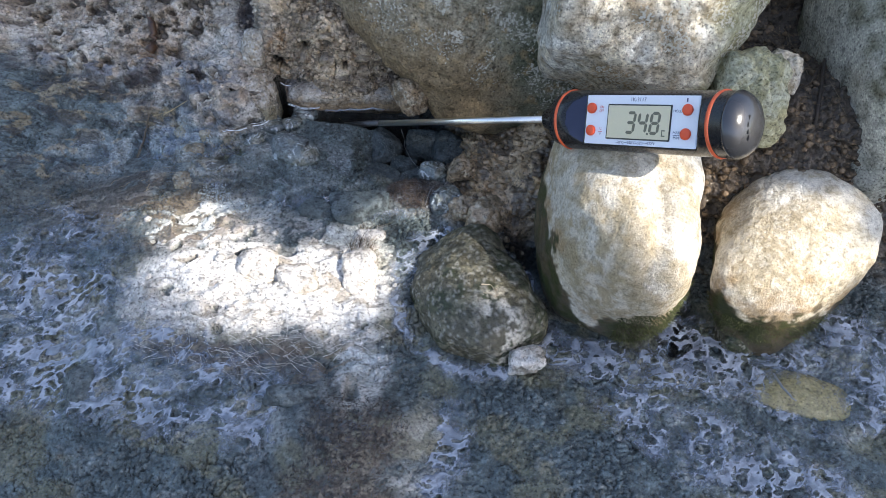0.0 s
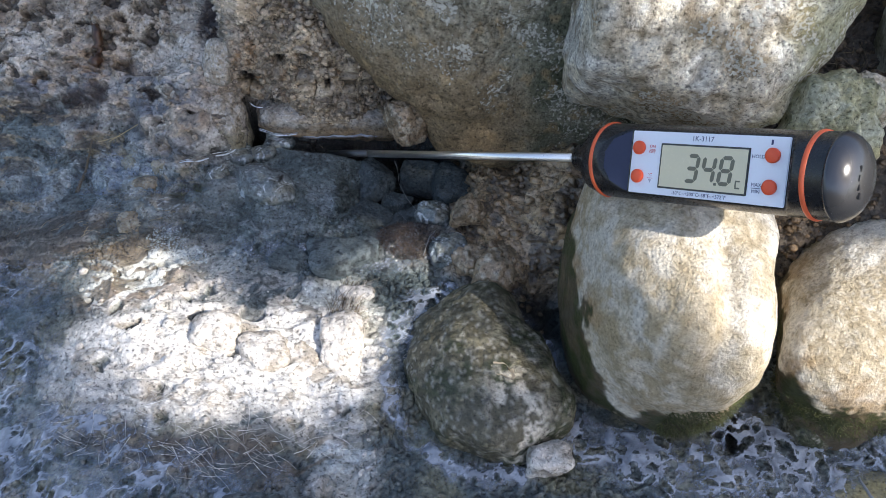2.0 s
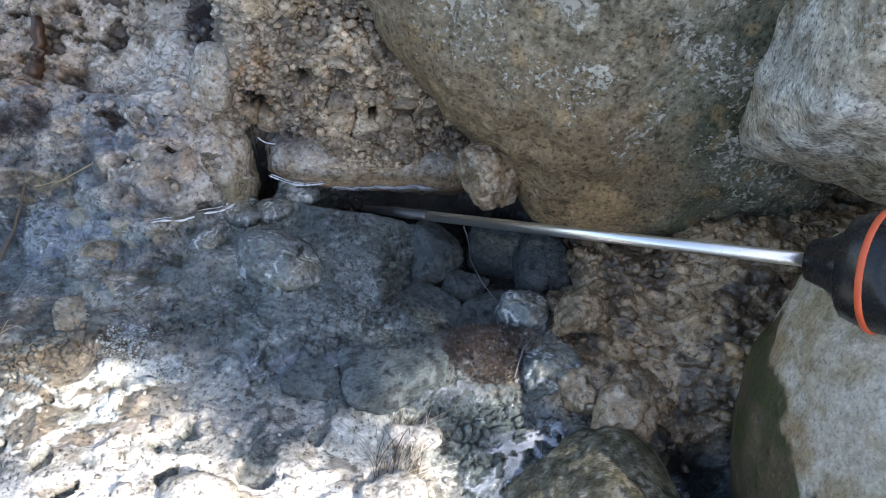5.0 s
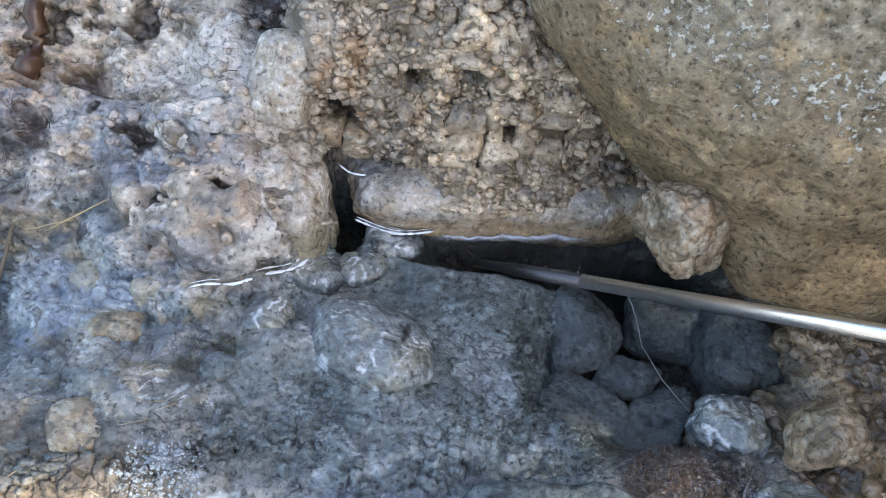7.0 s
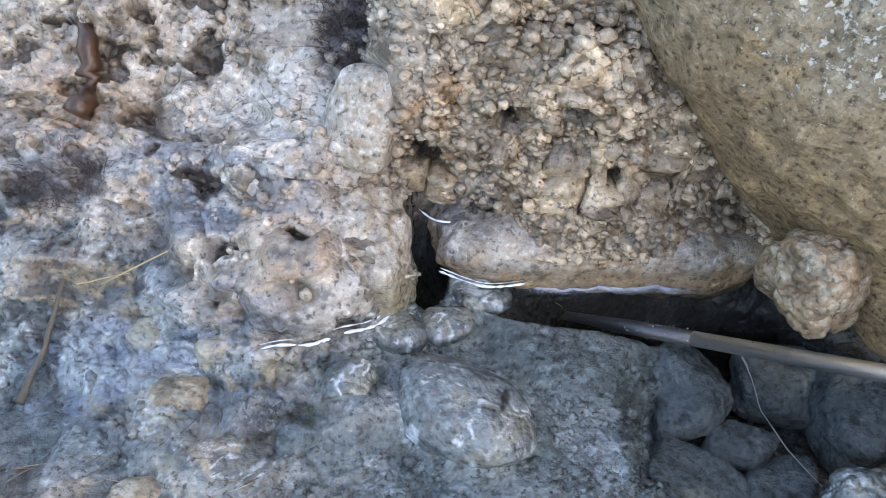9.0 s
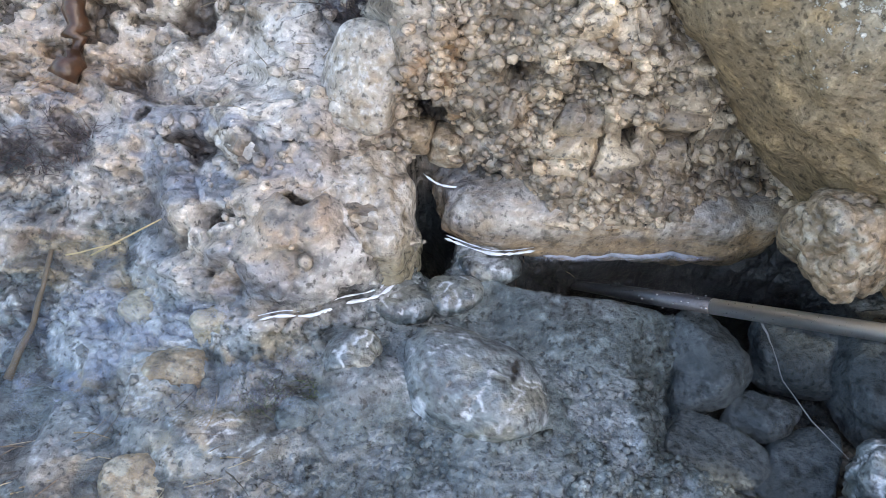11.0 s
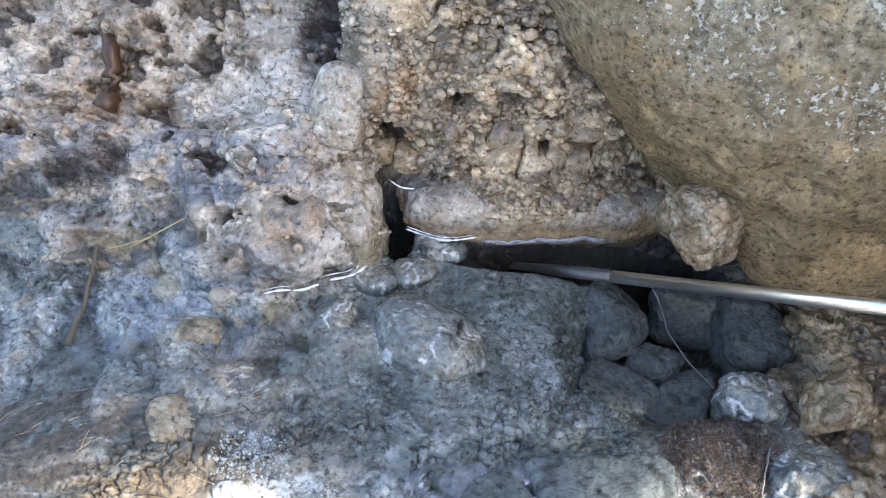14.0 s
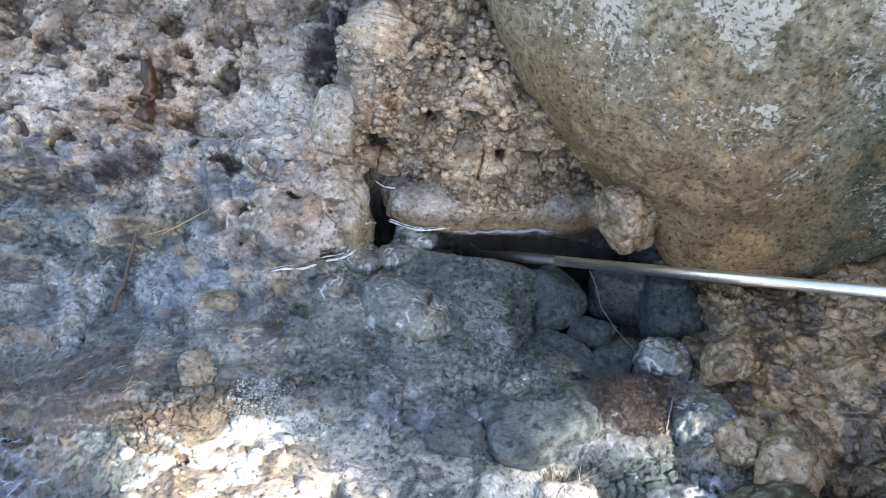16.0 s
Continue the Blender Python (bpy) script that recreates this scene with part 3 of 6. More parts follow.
def ground_base(x, y):
    z = -0.0035 - fall(x, y)
    z = z - 0.0015 * smooth(0.285, 0.30, y)
    # bank
    wob = (fbm2(x / 0.02, y / 0.02, 3, 7) - 0.5) * 0.014
    edge = 0.299 + 0.016 * smooth(-0.155, -0.21, x) - 0.006 * smooth(-0.13, -0.105, x) + 0.018 * smooth(-0.10, -0.08, x) + wob * smooth(-0.09, -0.11, x)
    slope = 0.62 + 0.25 * smooth(-0.14, -0.10, x)
    yy = y - 0.2 * np.clip(x + 0.065, 0, 0.045)
    rise = yy - edge
    rise = np.where(rise > 0.02, rise, 0.006 * np.logaddexp(0, np.minimum(rise, 0.03) / 0.006))
    # unseen rise behind and drop on the left, added to shape sky light
    z = z + 1.3 * (1 - np.exp(-slope * rise / 1.3)) + 0.7 * smooth(-0.5, -2.5, y) - 0.28 * smooth(-0.25, -1.2, x) * np.clip(-x - 0.25, 0, 40)
    # tufa wall behind the ledge
    wall = smooth(-0.101, -0.090, x) * smooth(0.03, 0.0, x) * smooth(1.2, 0.45, y)
    lip = yy - 0.0055 * np.exp(-(((x + 0.0850) / 0.0060) ** 2)) + 0.007 * (fbm2(x / 0.007, x * 0 + 3.3, 3, 19) - 0.5)
    z = z + wall * 0.032 * smooth(0.3168, 0.3268, lip)
    z = z + 0.007 * spot(x, y, -0.1120, 0.3110, 0.017, 0.014, 0, 0.9) + 0.0045 * spot(x, y, -0.1065, 0.3000, 0.0055, 0.0042, 20, 0.6)
    # soil between the stones
    soil = smooth(-0.012, 0.050, x) * smooth(0.236, 0.275, y) * smooth(0.37, 0.29, y)
    z = z + 0.027 * soil + 0.034 * smooth(0.05, 0.11, x) * smooth(0.235, 0.285, y)
    # the deep end of the pool, and the black slot under the bank
    rag = (fbm2(x / 0.006, y / 0.006, 3, 9) - 0.5) * 0.010
    z = z - 0.014 * spot(x + rag, y, -0.0185, 0.2965, 0.0245, 0.0180, 35, 0.42) - 0.022 * spot(x, y, -0.038, 0.3150, 0.030, 0.0062, 9, 0.35)
    z = z - 0.045 * spot(x, y, -0.0858, 0.3150, 0.0038, 0.0072, 8, 0.35) - 0.014 * spot(x, y, -0.0790, 0.3185, 0.0065, 0.0034, 15, 0.4)
    z = z - 0.020 * spot(x, y, 0.1015, 0.222, 0.008, 0.026, 0, 0.5) - 0.020 * spot(x, y, 0.0330, 0.2370, 0.0075, 0.0150, 10, 0.5)
    return z + swells(x, y)


def steps_to(lo, hi, step):
    return np.linspace(lo, hi, int(round((hi - lo) / step)), endpoint=False)


def reach(step, far=60.0):
    out, d = [], 0.0
    while d < far:
        step *= 1.27
        d += step
        out.append(d)
    return np.array(out)


gx = np.concatenate([-0.215 - reach(0.0006)[::-1], steps_to(-0.215, -0.175, 0.0006), steps_to(-0.175, 0.010, 0.00036), steps_to(0.010, 0.196, 0.0006), [0.196], 0.196 + reach(0.0006)])
gy = np.concatenate([0.098 - reach(0.0005)[::-1], steps_to(0.098, 0.24, 0.00052), steps_to(0.24, 0.3135, 0.00036), steps_to(0.3135, 0.3335, 0.0002), steps_to(0.3335, 0.366, 0.00045), steps_to(0.366, 0.392, 0.0007), [0.392], 0.392 + reach(0.0008)])
X, Y = np.meshgrid(gx, gy)
near = smooth(0.5, 0.3, np.hypot(X, Y - 0.24))


def zones(x, y, zb, wx, wy, med, big):
    """Where bank, soil, foam crust and floating film lie."""
    base = zb + fall(x, y) - swells(x, y)
    bank = smooth(-0.001, 0.008, base + ((big - 0.5) * 0.010 + (med - 0.5) * 0.006) * smooth(-0.085, -0.11, x)) * smooth(0.262, 0.285, y + (med - 0.5) * 0.02)
    bank = np.maximum(bank, smooth(-0.010, 0.010, x + (med - 0.5) * 0.02) * smooth(0.236, 0.258, y + (med - 0.5) * 0.02))
    soil = smooth(0.085, 0.11, x + (med - 0.5) * 0.02) * bank
    foam = np.maximum.reduce([
        spot(wx, wy, -0.080, 0.204, 0.050, 0.023, 6, 0.3),
        spot(wx, wy, -0.042, 0.213, 0.021, 0.031, 0, 0.3),
        spot(wx, wy, -0.106, 0.238, 0.026, 0.014, 15, 0.5),
        0.30 * spot(wx, wy, -0.072, 0.236, 0.04, 0.014, -4, 0.5),
        0.8 * spot(wx, wy, -0.028, 0.172, 0.010, 0.02, 0, 0.5)])
    web = np.maximum.reduce([
        1.0 * spot(wx, wy, -0.130, 0.166, 0.050, 0.020, 6, 0.4),
        0.85 * spot(wx, wy, -0.170, 0.190, 0.045, 0.022, 6, 0.5),
        0.7 * spot(wx, wy, -0.075, 0.150, 0.05, 0.016, 0, 0.5),
        0.9 * spot(wx, wy, 0.110, 0.150, 0.045, 0.014, -28, 0.5),
        0.85 * spot(wx, wy, 0.150, 0.135, 0.04, 0.014, -28, 0.5),
        1.0 * spot(wx, wy, 0.090, 0.185, 0.045, 0.010, -2, 0.5),
        0.9 * spot(wx, wy, 0.105, 0.198, 0.014, 0.014, 0, 0.5),
        1.0 * spot(wx, wy, 0.000, 0.134, 0.013, 0.022, -20, 0.5),
        0.8 * spot(wx, wy, 0.043, 0.193, 0.009, 0.016, 20, 0.5),
        0.9 * spot(wx, wy, 0.005, 0.232, 0.022, 0.012, 40, 0.5),
        0.9 * spot(wx, wy, 0.180, 0.195, 0.035, 0.022, -20, 0.5),
        0.45 * spot(wx, wy, -0.06, 0.253, 0.04, 0.006, 0, 0.6),
        0.5 * spot(wx, wy, -0.17, 0.225, 0.03, 0.02, 10, 0.6),
        0.62 * spot(wx, wy, -0.140, 0.286, 0.048, 0.015, 8, 0.6),
        0.75 * spot(wx, wy, -0.102, 0.2985, 0.010, 0.0045, 15, 0.5),
        0.5 * spot(wx, wy, -0.080, 0.2820, 0.0075, 0.0040, -5, 0.5),
        0.95 * spot(wx, wy, -0.084, 0.3015, 0.009, 0.0040, 12, 0.5),
        0.95 * spot(wx, wy, -0.0745, 0.3120, 0.006, 0.0055, 30, 0.5),
        0.7 * spot(wx, wy, -0.112, 0.272, 0.012, 0.006, 10, 0.5),
        0.5 * spot(wx, wy, -0.055, 0.268, 0.022, 0.006, -15, 0.6),
        0.9 * rim(wx, wy, -0.056, 0.2545, 0.0165, 0.0125, -20, 0.09) * smooth(0.256, 0.262, wy),
        0.7 * spot(wx, wy, -0.108, 0.262, 0.008, 0.006, 0, 0.5)])
    ring = np.maximum.reduce([rim(wx, wy, 0.011, 0.209, 0.0275, 0.035, 30, 0.09), rim(wx, wy, 0.0685, 0.226, 0.036, 0.041, 0, 0.06) * smooth(0.235, 0.21, wy), rim(wx, wy, 0.139, 0.226, 0.036, 0.034, 0, 0.07) * smooth(0.23, 0.21, wy), rim(wx, wy, 0.150, 0.179, 0.027, 0.014, -14, 0.12), rim(x, y, -0.1065, 0.3085, 0.0160, 0.0180, 35, 0.05) * smooth(0.304, 0.298, y)])
    web = np.maximum(web, 1.2 * ring)
    return bank, soil, foam, web


def rim(x, y, cx, cy, rx, ry, turn, width):
    """One along the outline of an ellipse."""
    c, s = math.cos(radians(turn)), math.sin(radians(turn))
    u, v = ((x - cx) * c + (y - cy) * s) / rx, (-(x - cx) * s + (y - cy) * c) / ry
    return np.exp(-(((np.hypot(u, v) - 1.04) / width) ** 2))


def warp(x, y):
    return x + (fbm2(x / 0.008, y / 0.008, 3, 41) - 0.5) * 0.007, y + (fbm2(x / 0.008, y / 0.008, 3, 47) - 0.5) * 0.007


def paint_ground(x, y):
    """Place, colour and wetness of the ground."""
    zb = ground_base(x, y)
    s = y + zb
    big = fbm2(x / 0.03, s / 0.03, 4, 3)
    med = fbm2(x / 0.009, s / 0.009, 4, 11)
    fine = fbm2(x / 0.0028, s / 0.0028, 4, 23, 0.6)
    grain = fbm2(x / 0.0011, s / 0.0011, 3, 29, 0.6)
    wx, wy = warp(x, s)
    bank, soil, foam, web = zones(x, y, zb, wx, wy - zb, med, big)
    # relief
    f1, f2, who = cells2(wx / 0.0048, wy / 0.0048, 5)
    g1, g2, gw = cells2(wx / 0.0021, wy / 0.0021, 15)
    m1, m2, mw = cells2(wx / 0.0014, wy / 0.0013, 17)
    e1, e2, ew = cells2(wx / 0.0031, wy / 0.0029, 25)
    k1, k2, kw = cells2(wx / 0.0115, wy / 0.0100, 27)
    dome = lambda f, r: np.sqrt(np.maximum(0, 1 - (f / r) ** 2))
    calm = np.maximum(smooth(0.40, 0.54, fbm2(x / 0.022, s / 0.022, 3, 71)) * smooth(-0.075, -0.105, x), 0.6 * smooth(0.54, 0.62, fbm2(x / 0.03, s / 0.03, 3, 73))) * (1 - soil) * (1 - 0.75 * smooth(0.335, 0.36, s) * smooth(-0.12, -0.15, x))
    grainy = smooth(-0.094, -0.082, x + (med - 0.5) * 0.02)
    knob = (dome(f1, 0.8) * 0.0013 * (0.3 + who) + dome(g1, 0.8) * 0.0012 * (0.3 + gw)) * (0.45 + 1.15 * grainy) * (1 - 0.85 * calm)
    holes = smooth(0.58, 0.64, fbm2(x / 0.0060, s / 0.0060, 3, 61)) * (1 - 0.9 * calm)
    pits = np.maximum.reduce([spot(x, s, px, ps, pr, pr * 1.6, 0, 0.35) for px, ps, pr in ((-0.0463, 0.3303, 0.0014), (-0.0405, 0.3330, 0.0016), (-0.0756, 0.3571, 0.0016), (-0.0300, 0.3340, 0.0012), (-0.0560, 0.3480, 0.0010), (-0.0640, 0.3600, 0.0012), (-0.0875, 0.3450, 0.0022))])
    lump = dome(k1, 0.95) * 0.0026 * (0.2 + kw)
    slabs = plates(wx / 0.009, wy / 0.0075, 411)
    tufa = knob + lump * (1 - 0.5 * calm) + slabs * 0.0022 * calm * (1 - grainy) - holes * 0.0040 * (1 - 0.7 * grainy) - pits * 0.0065 + (big - 0.5) * 0.010 + (med - 0.5) * 0.0045 + (fine - 0.5) * 0.0018 * (1 - 0.6 * calm)
    crack = smooth(0.14, 0.03, e2 - e1) * smooth(0.48, 0.58, fbm2(x / 0.012, s / 0.012, 3, 81))
    crack2 = smooth(0.16, 0.02, g2 - g1) * smooth(0.50, 0.60, fbm2(x / 0.009, s / 0.009, 3, 83))
    mound = np.minimum(1, swells(x, y) / 0.004)
    rubble = smooth(0.38, 0.56, fbm2(x / 0.014, s / 0.014, 3, 85))
    p1, p2, p3 = plates(wx / 0.0040, wy / 0.0036, 401), plates(wx / 0.0021, wy / 0.0019, 403), plates(wx / 0.0012, wy / 0.0011, 405)
    crumby = smooth(0.36, 0.50, fbm2(x / 0.014, s / 0.014, 3, 87)) * (1 - mound) * (0.55 + 0.45 * np.maximum(smooth(0.22, 0.19, y), smooth(-0.10, -0.08, x) * smooth(0.296, 0.28, y)))
    some = smooth(0.42, 0.56, fbm2(x / 0.007, s / 0.007, 3, 89))
    gap = np.maximum(smooth(0.24, 0.04, e2 - e1) * some, 0.8 * smooth(0.24, 0.03, m2 - m1) * smooth(0.5, 0.75, mw))
    mud = 0.5 * crumby * (0.0014 * (dome(e1, 0.85) * (0.3 + ew) - 0.5) * some + 0.0007 * dome(m1, 0.85) * (0.2 + mw) - 0.0012 * gap) + (med - 0.5) * 0.0024 * (1 - 0.6 * mound) * (1 + 1.4 * smooth(-0.09, -0.115, x) * smooth(0.25, 0.265, y)) + (fine - 0.5) * 0.0007 * (1 - 0.7 * mound) + (1 - 0.92 * mound) * (-crack * 0.0016 + (0.15 + 0.55 * rubble) * (p1 * 0.0008 + p2 * 0.0008 + p3 * 0.0005))
    crumple = np.abs(fbm2(wx / 0.014, wy / 0.008, 2, 101) - 0.5) * 2.4
    n1, n2, nw = cells2(wx / 0.008, wy / 0.007, 35)
    pocket = smooth(0.36, 0.22, n1) * smooth(0.80, 0.84, nw)
    ridge = np.abs(fbm2(wx / 0.020 + wy / 0.05, wy / 0.006, 2, 105) - 0.5) * 2.2
    crust = 0.0022 * np.maximum(0, 1 - crumple) ** 2 + 0.0018 * np.maximum(0, 1 - ridge) + 0.0005 * (fine - 0.5) - 0.0045 * pocket - 0.0035
    slit = spot(x, y, -0.0692, 0.2862, 0.0006, 0.0026, -6, 0.3)
    d = tufa * bank - 0.004 * slit + mud * (1 - bank) * (1 - 0.97 * foam) + crust * foam * (1 - bank)
    d = d * near * (1 - 0.9 * spot(x, y, -0.0858, 0.3150, 0.0047, 0.0080, 8, 0.35))
    zy = np.gradient(zb, y[:, 0], axis=0)
    zx = np.gradient(zb, x[0, :], axis=1)
    n = np.stack([-zx, -zy, np.ones_like(zb)], -1)
    n /= np.linalg.norm(n, axis=-1)[..., None]
    place = np.stack([x, y, zb], -1) + n * d[..., None]
    # colour
    c = mixc(np.zeros(x.shape + (3,)) + (0.086, 0.106, 0.112), (0.125, 0.150, 0.158), smooth(0.4, 0.62, med))
    c = c * (1.0 + 0.08 * p1 + 0.12 * p2 + 0.14 * p3)[..., None]
    c = mixc(c, (0.235, 0.285, 0.31), smooth(0.60, 0.74, fine) * 0.5)
    c = c * (1 + 0.35 * crumby * (0.5 * ew + 0.5 * mw - 0.5))[..., None]
    # cracks and low spots of the mud darkened, imitating crevice shade
    c = mixc(c, (0.022, 0.026, 0.028), np.maximum.reduce([crack * 0.75, crack2 * 0.3, gap * crumby * 0.12, smooth(0.40, 0.28, fine) * 0.5]))
    c = mixc(c, (0.20, 0.18, 0.11), smooth(0.48, 0.64, fbm2(x / 0.022, s / 0.016, 4, 121)) * 0.65 * smooth(0.235, 0.2, y))
    c = mixc(c, (0.125, 0.105, 0.078), spot(x, y, -0.152, 0.257, 0.050, 0.024, 10, 0.6) * smooth(0.36, 0.54, med) * 0.9)
    c = mixc(c, (0.06, 0.055, 0.05), spot(x, y, -0.150, 0.248, 0.045, 0.022, 10, 0.8) * smooth(0.5, 0.62, fbm2(wx / 0.014, wy / 0.006, 4, 127)) * 0.8)
    comb = fbm2((wx * 0.9 + wy * 0.45) / 0.016, (wy * 0.9 - wx * 0.45) / 0.0022, 4, 191)
    bed = spot(wx, wy - zb, -0.145, 0.256, 0.050, 0.020, 18, 0.5)
    c = mixc(c, (0.05, 0.042, 0.034), bed * smooth(0.52, 0.60, comb) * 0.85)
    c = mixc(c, (0.30, 0.28, 0.26), bed * smooth(0.46, 0.38, comb) * 0.4)
    slime = spot(wx, wy - zb, -0.140, 0.288, 0.050, 0.018, 8, 0.7) * smooth(0.34, 0.52, med)
    c = mixc(c, (0.225, 0.27, 0.31), slime * 0.8)
    left = smooth(-0.092, -0.11, x) * smooth(0.258, 0.268, y)
    c = mixc(c, (0.29, 0.225, 0.145), left * smooth(0.55, 0.62, fbm2(wx / 0.012, wy / 0.007, 4, 181)) * 0.75)
    c = mixc(c, (0.035, 0.033, 0.038), left * smooth(0.57, 0.63, fbm2(wx / 0.009, wy / 0.005, 4, 183)) * 0.8)
    # thin films of slime drawn out in swirls
    iso = np.abs((fbm2(wx / 0.010, wy / 0.007, 3, 171) * 11) % 1 - 0.5)
    swirl = smooth(0.20, 0.04, iso) * smooth(0.40, 0.56, fbm2(x / 0.004, s / 0.004, 3, 173))
    domes = np.maximum.reduce([spot(x, y, -0.0765, 0.2835, 0.0115, 0.0065, -5, 0.5), spot(x, y, -0.0840, 0.3015, 0.0095, 0.0045, 12, 0.5), spot(x, y, -0.0745, 0.3120, 0.006, 0.0065, 30, 0.5), 0.8 * slime, 0.7 * spot(x, y, -0.113, 0.272, 0.012, 0.007, 10, 0.6)])
    c = mixc(c, (0.215, 0.245, 0.245), 0.3 * domes)
    c = mixc(c, (0.60, 0.64, 0.68), 0.75 * domes * swirl)
    veil = smooth(0.56, 0.66, fbm2(wx / 0.013, wy / 0.009, 4, 175)) * smooth(-0.11, -0.09, x) * smooth(0.245, 0.255, y) * smooth(0.296, 0.285, y)
    c = mixc(c, (0.46, 0.49, 0.53), 0.45 * veil)
    # blue patches of reflected sky, painted into the mud
    mirrored_sky = np.maximum.reduce([spot(wx, wy - zb, px, py, pr, pr * 0.5, 8, 0.6) for px, py, pr in ((-0.142, 0.2925, 0.009), (-0.127, 0.2915, 0.007), (-0.1155, 0.2965, 0.006), (-0.146, 0.2790, 0.008), (-0.138, 0.2850, 0.007))])
    c = mixc(c, (0.10, 0.135, 0.215), 0.85 * mirrored_sky * smooth(0.40, 0.52, fine))
    # same slit, painted near black on the ground below the dome
    c = mixc(c, (0.03, 0.03, 0.03), spot(x, y, -0.0692, 0.2862, 0.0006, 0.0026, -6, 0.3))
    # cave shade under the ledge and in the deep pool, painted dark
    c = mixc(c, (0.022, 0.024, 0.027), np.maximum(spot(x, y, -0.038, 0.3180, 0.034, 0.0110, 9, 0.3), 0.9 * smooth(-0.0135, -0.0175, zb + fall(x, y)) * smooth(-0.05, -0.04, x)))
    # where the cobble's shade lies on the water beside the mossy stone
    gap_shade = spot(x, y, 0.0330, 0.2370, 0.0080, 0.0150, 10, 0.4)
    t = mixc(np.zeros(x.shape + (3,)) + (0.30, 0.255, 0.20), (0.49, 0.45, 0.395), smooth(0.42, 0.60, fine))
    t = mixc(t, (0.57, 0.535, 0.485), calm * 0.65)
    t = mixc(t, (0.24, 0.15, 0.075), smooth(0.50, 0.60, fbm2(x / 0.013, s / 0.013, 4, 131)) * (0.45 + 0.35 * grainy))
    t = mixc(t, (0.29, 0.31, 0.325), smooth(0.48, 0.60, fbm2(x / 0.011, s / 0.011, 4, 141)) * smooth(-0.085, -0.115, x) * 0.85 * smooth(0.345, 0.325, s))
    # bluish wet patches on the bank, sky reflection put into the tufa colour
    t = mixc(t, (0.11, 0.125, 0.165), smooth(0.57, 0.63, fbm2(x / 0.011, s / 0.008, 4, 143)) * smooth(-0.095, -0.115, x) * 0.8 * smooth(0.35, 0.33, s))
    rust = np.maximum.reduce([spot(wx, wy, px, ps, pr, pr * 1.3, 0, 0.6) for px, ps, pr in ((-0.0865, 0.352, 0.010), (-0.079, 0.334, 0.006), (-0.0745, 0.345, 0.008), (-0.1500, 0.299, 0.007), (-0.1560, 0.345, 0.009), (-0.107, 0.312, 0.004))])
    t = mixc(t, (0.21, 0.115, 0.045), rust * smooth(0.38, 0.54, fine) * 0.8)
    t = mixc(t, (0.56, 0.545, 0.53), grainy * smooth(0.45, 0.2, np.minimum(g1, f1)) * 0.75)
    t = mixc(t, (0.17, 0.16, 0.16), smooth(0.55, 0.66, fbm2(x / 0.009, s / 0.009, 4, 145)) * grainy * 0.65)
    # holes and brown crevices, made darker to paint in their shade
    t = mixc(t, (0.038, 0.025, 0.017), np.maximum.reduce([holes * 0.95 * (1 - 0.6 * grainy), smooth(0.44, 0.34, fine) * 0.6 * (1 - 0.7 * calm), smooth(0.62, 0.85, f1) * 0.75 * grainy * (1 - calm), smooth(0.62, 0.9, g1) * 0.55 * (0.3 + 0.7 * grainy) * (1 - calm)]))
    t = t * (1 + np.array((0.0, -0.15, -0.36)) * grainy[..., None])
    # darker patches towards the top of the bank
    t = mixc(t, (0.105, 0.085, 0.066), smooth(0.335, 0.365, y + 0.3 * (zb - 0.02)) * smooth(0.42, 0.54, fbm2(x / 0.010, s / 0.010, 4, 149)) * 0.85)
    # the dark inside of the round holes is painted too
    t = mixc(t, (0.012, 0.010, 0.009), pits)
    t = mixc(t, (0.35, 0.235, 0.13), smooth(-0.012, 0.008, x) * (0.6 + 0.3 * smooth(0.45, 0.6, med)))
    # shade of gaps in the right bank, painted as dark patches
    t = mixc(t, (0.07, 0.05, 0.035), smooth(-0.012, 0.008, x) * smooth(0.50, 0.60, fbm2(x / 0.008, s / 0.008, 4, 147)) * 0.85)
    t = mixc(t, (0.055, 0.042, 0.045), np.maximum(spot(wx, wy - zb, -0.100, 0.3415, 0.012, 0.009, 20, 0.4), 0.8 * spot(wx, wy - zb, -0.1555, 0.3165, 0.010, 0.0040, 10, 0.5)))
    t = mixc(t, (0.075, 0.060, 0.048), soil * 0.94)
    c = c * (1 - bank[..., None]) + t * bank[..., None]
    red = np.maximum.reduce([spot(wx, wy, -0.026, 0.143, 0.020, 0.015, 0, 0.5), spot(wx, wy, -0.030, 0.118, 0.022, 0.013, 0, 0.5), spot(wx, wy, -0.0165, 0.2645, 0.012, 0.009, 0, 0.5), 0.6 * spot(wx, wy, -0.10, 0.170, 0.02, 0.008, 0, 0.6)])
    c = mixc(c, (0.075, 0.055, 0.045), red * smooth(0.3, 0.5, fine) * 0.9)
    c = mixc(c, (0.24, 0.21, 0.16), red * smooth(0.54, 0.66, fine) * 0.6)
    # slot and recess at the spring mouth blackened: their shade as colour
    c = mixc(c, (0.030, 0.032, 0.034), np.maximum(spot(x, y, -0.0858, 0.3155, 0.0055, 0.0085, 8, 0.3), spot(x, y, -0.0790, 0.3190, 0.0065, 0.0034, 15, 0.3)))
    # that shade is painted into the ground colour
    c = mixc(c, (0.035, 0.038, 0.044), gap_shade * 0.9)
    white = mixc(np.zeros(x.shape + (3,)) + (0.60, 0.60, 0.60), (0.72, 0.69, 0.65), smooth(0.4, 0.6, big))
    sheet = np.clip(foam * 1.5 - 0.5 * smooth(0.50, 0.62, fbm2(wx / 0.006, wy / 0.005, 4, 151)), 0, 1) * (1 - 0.8 * pocket)
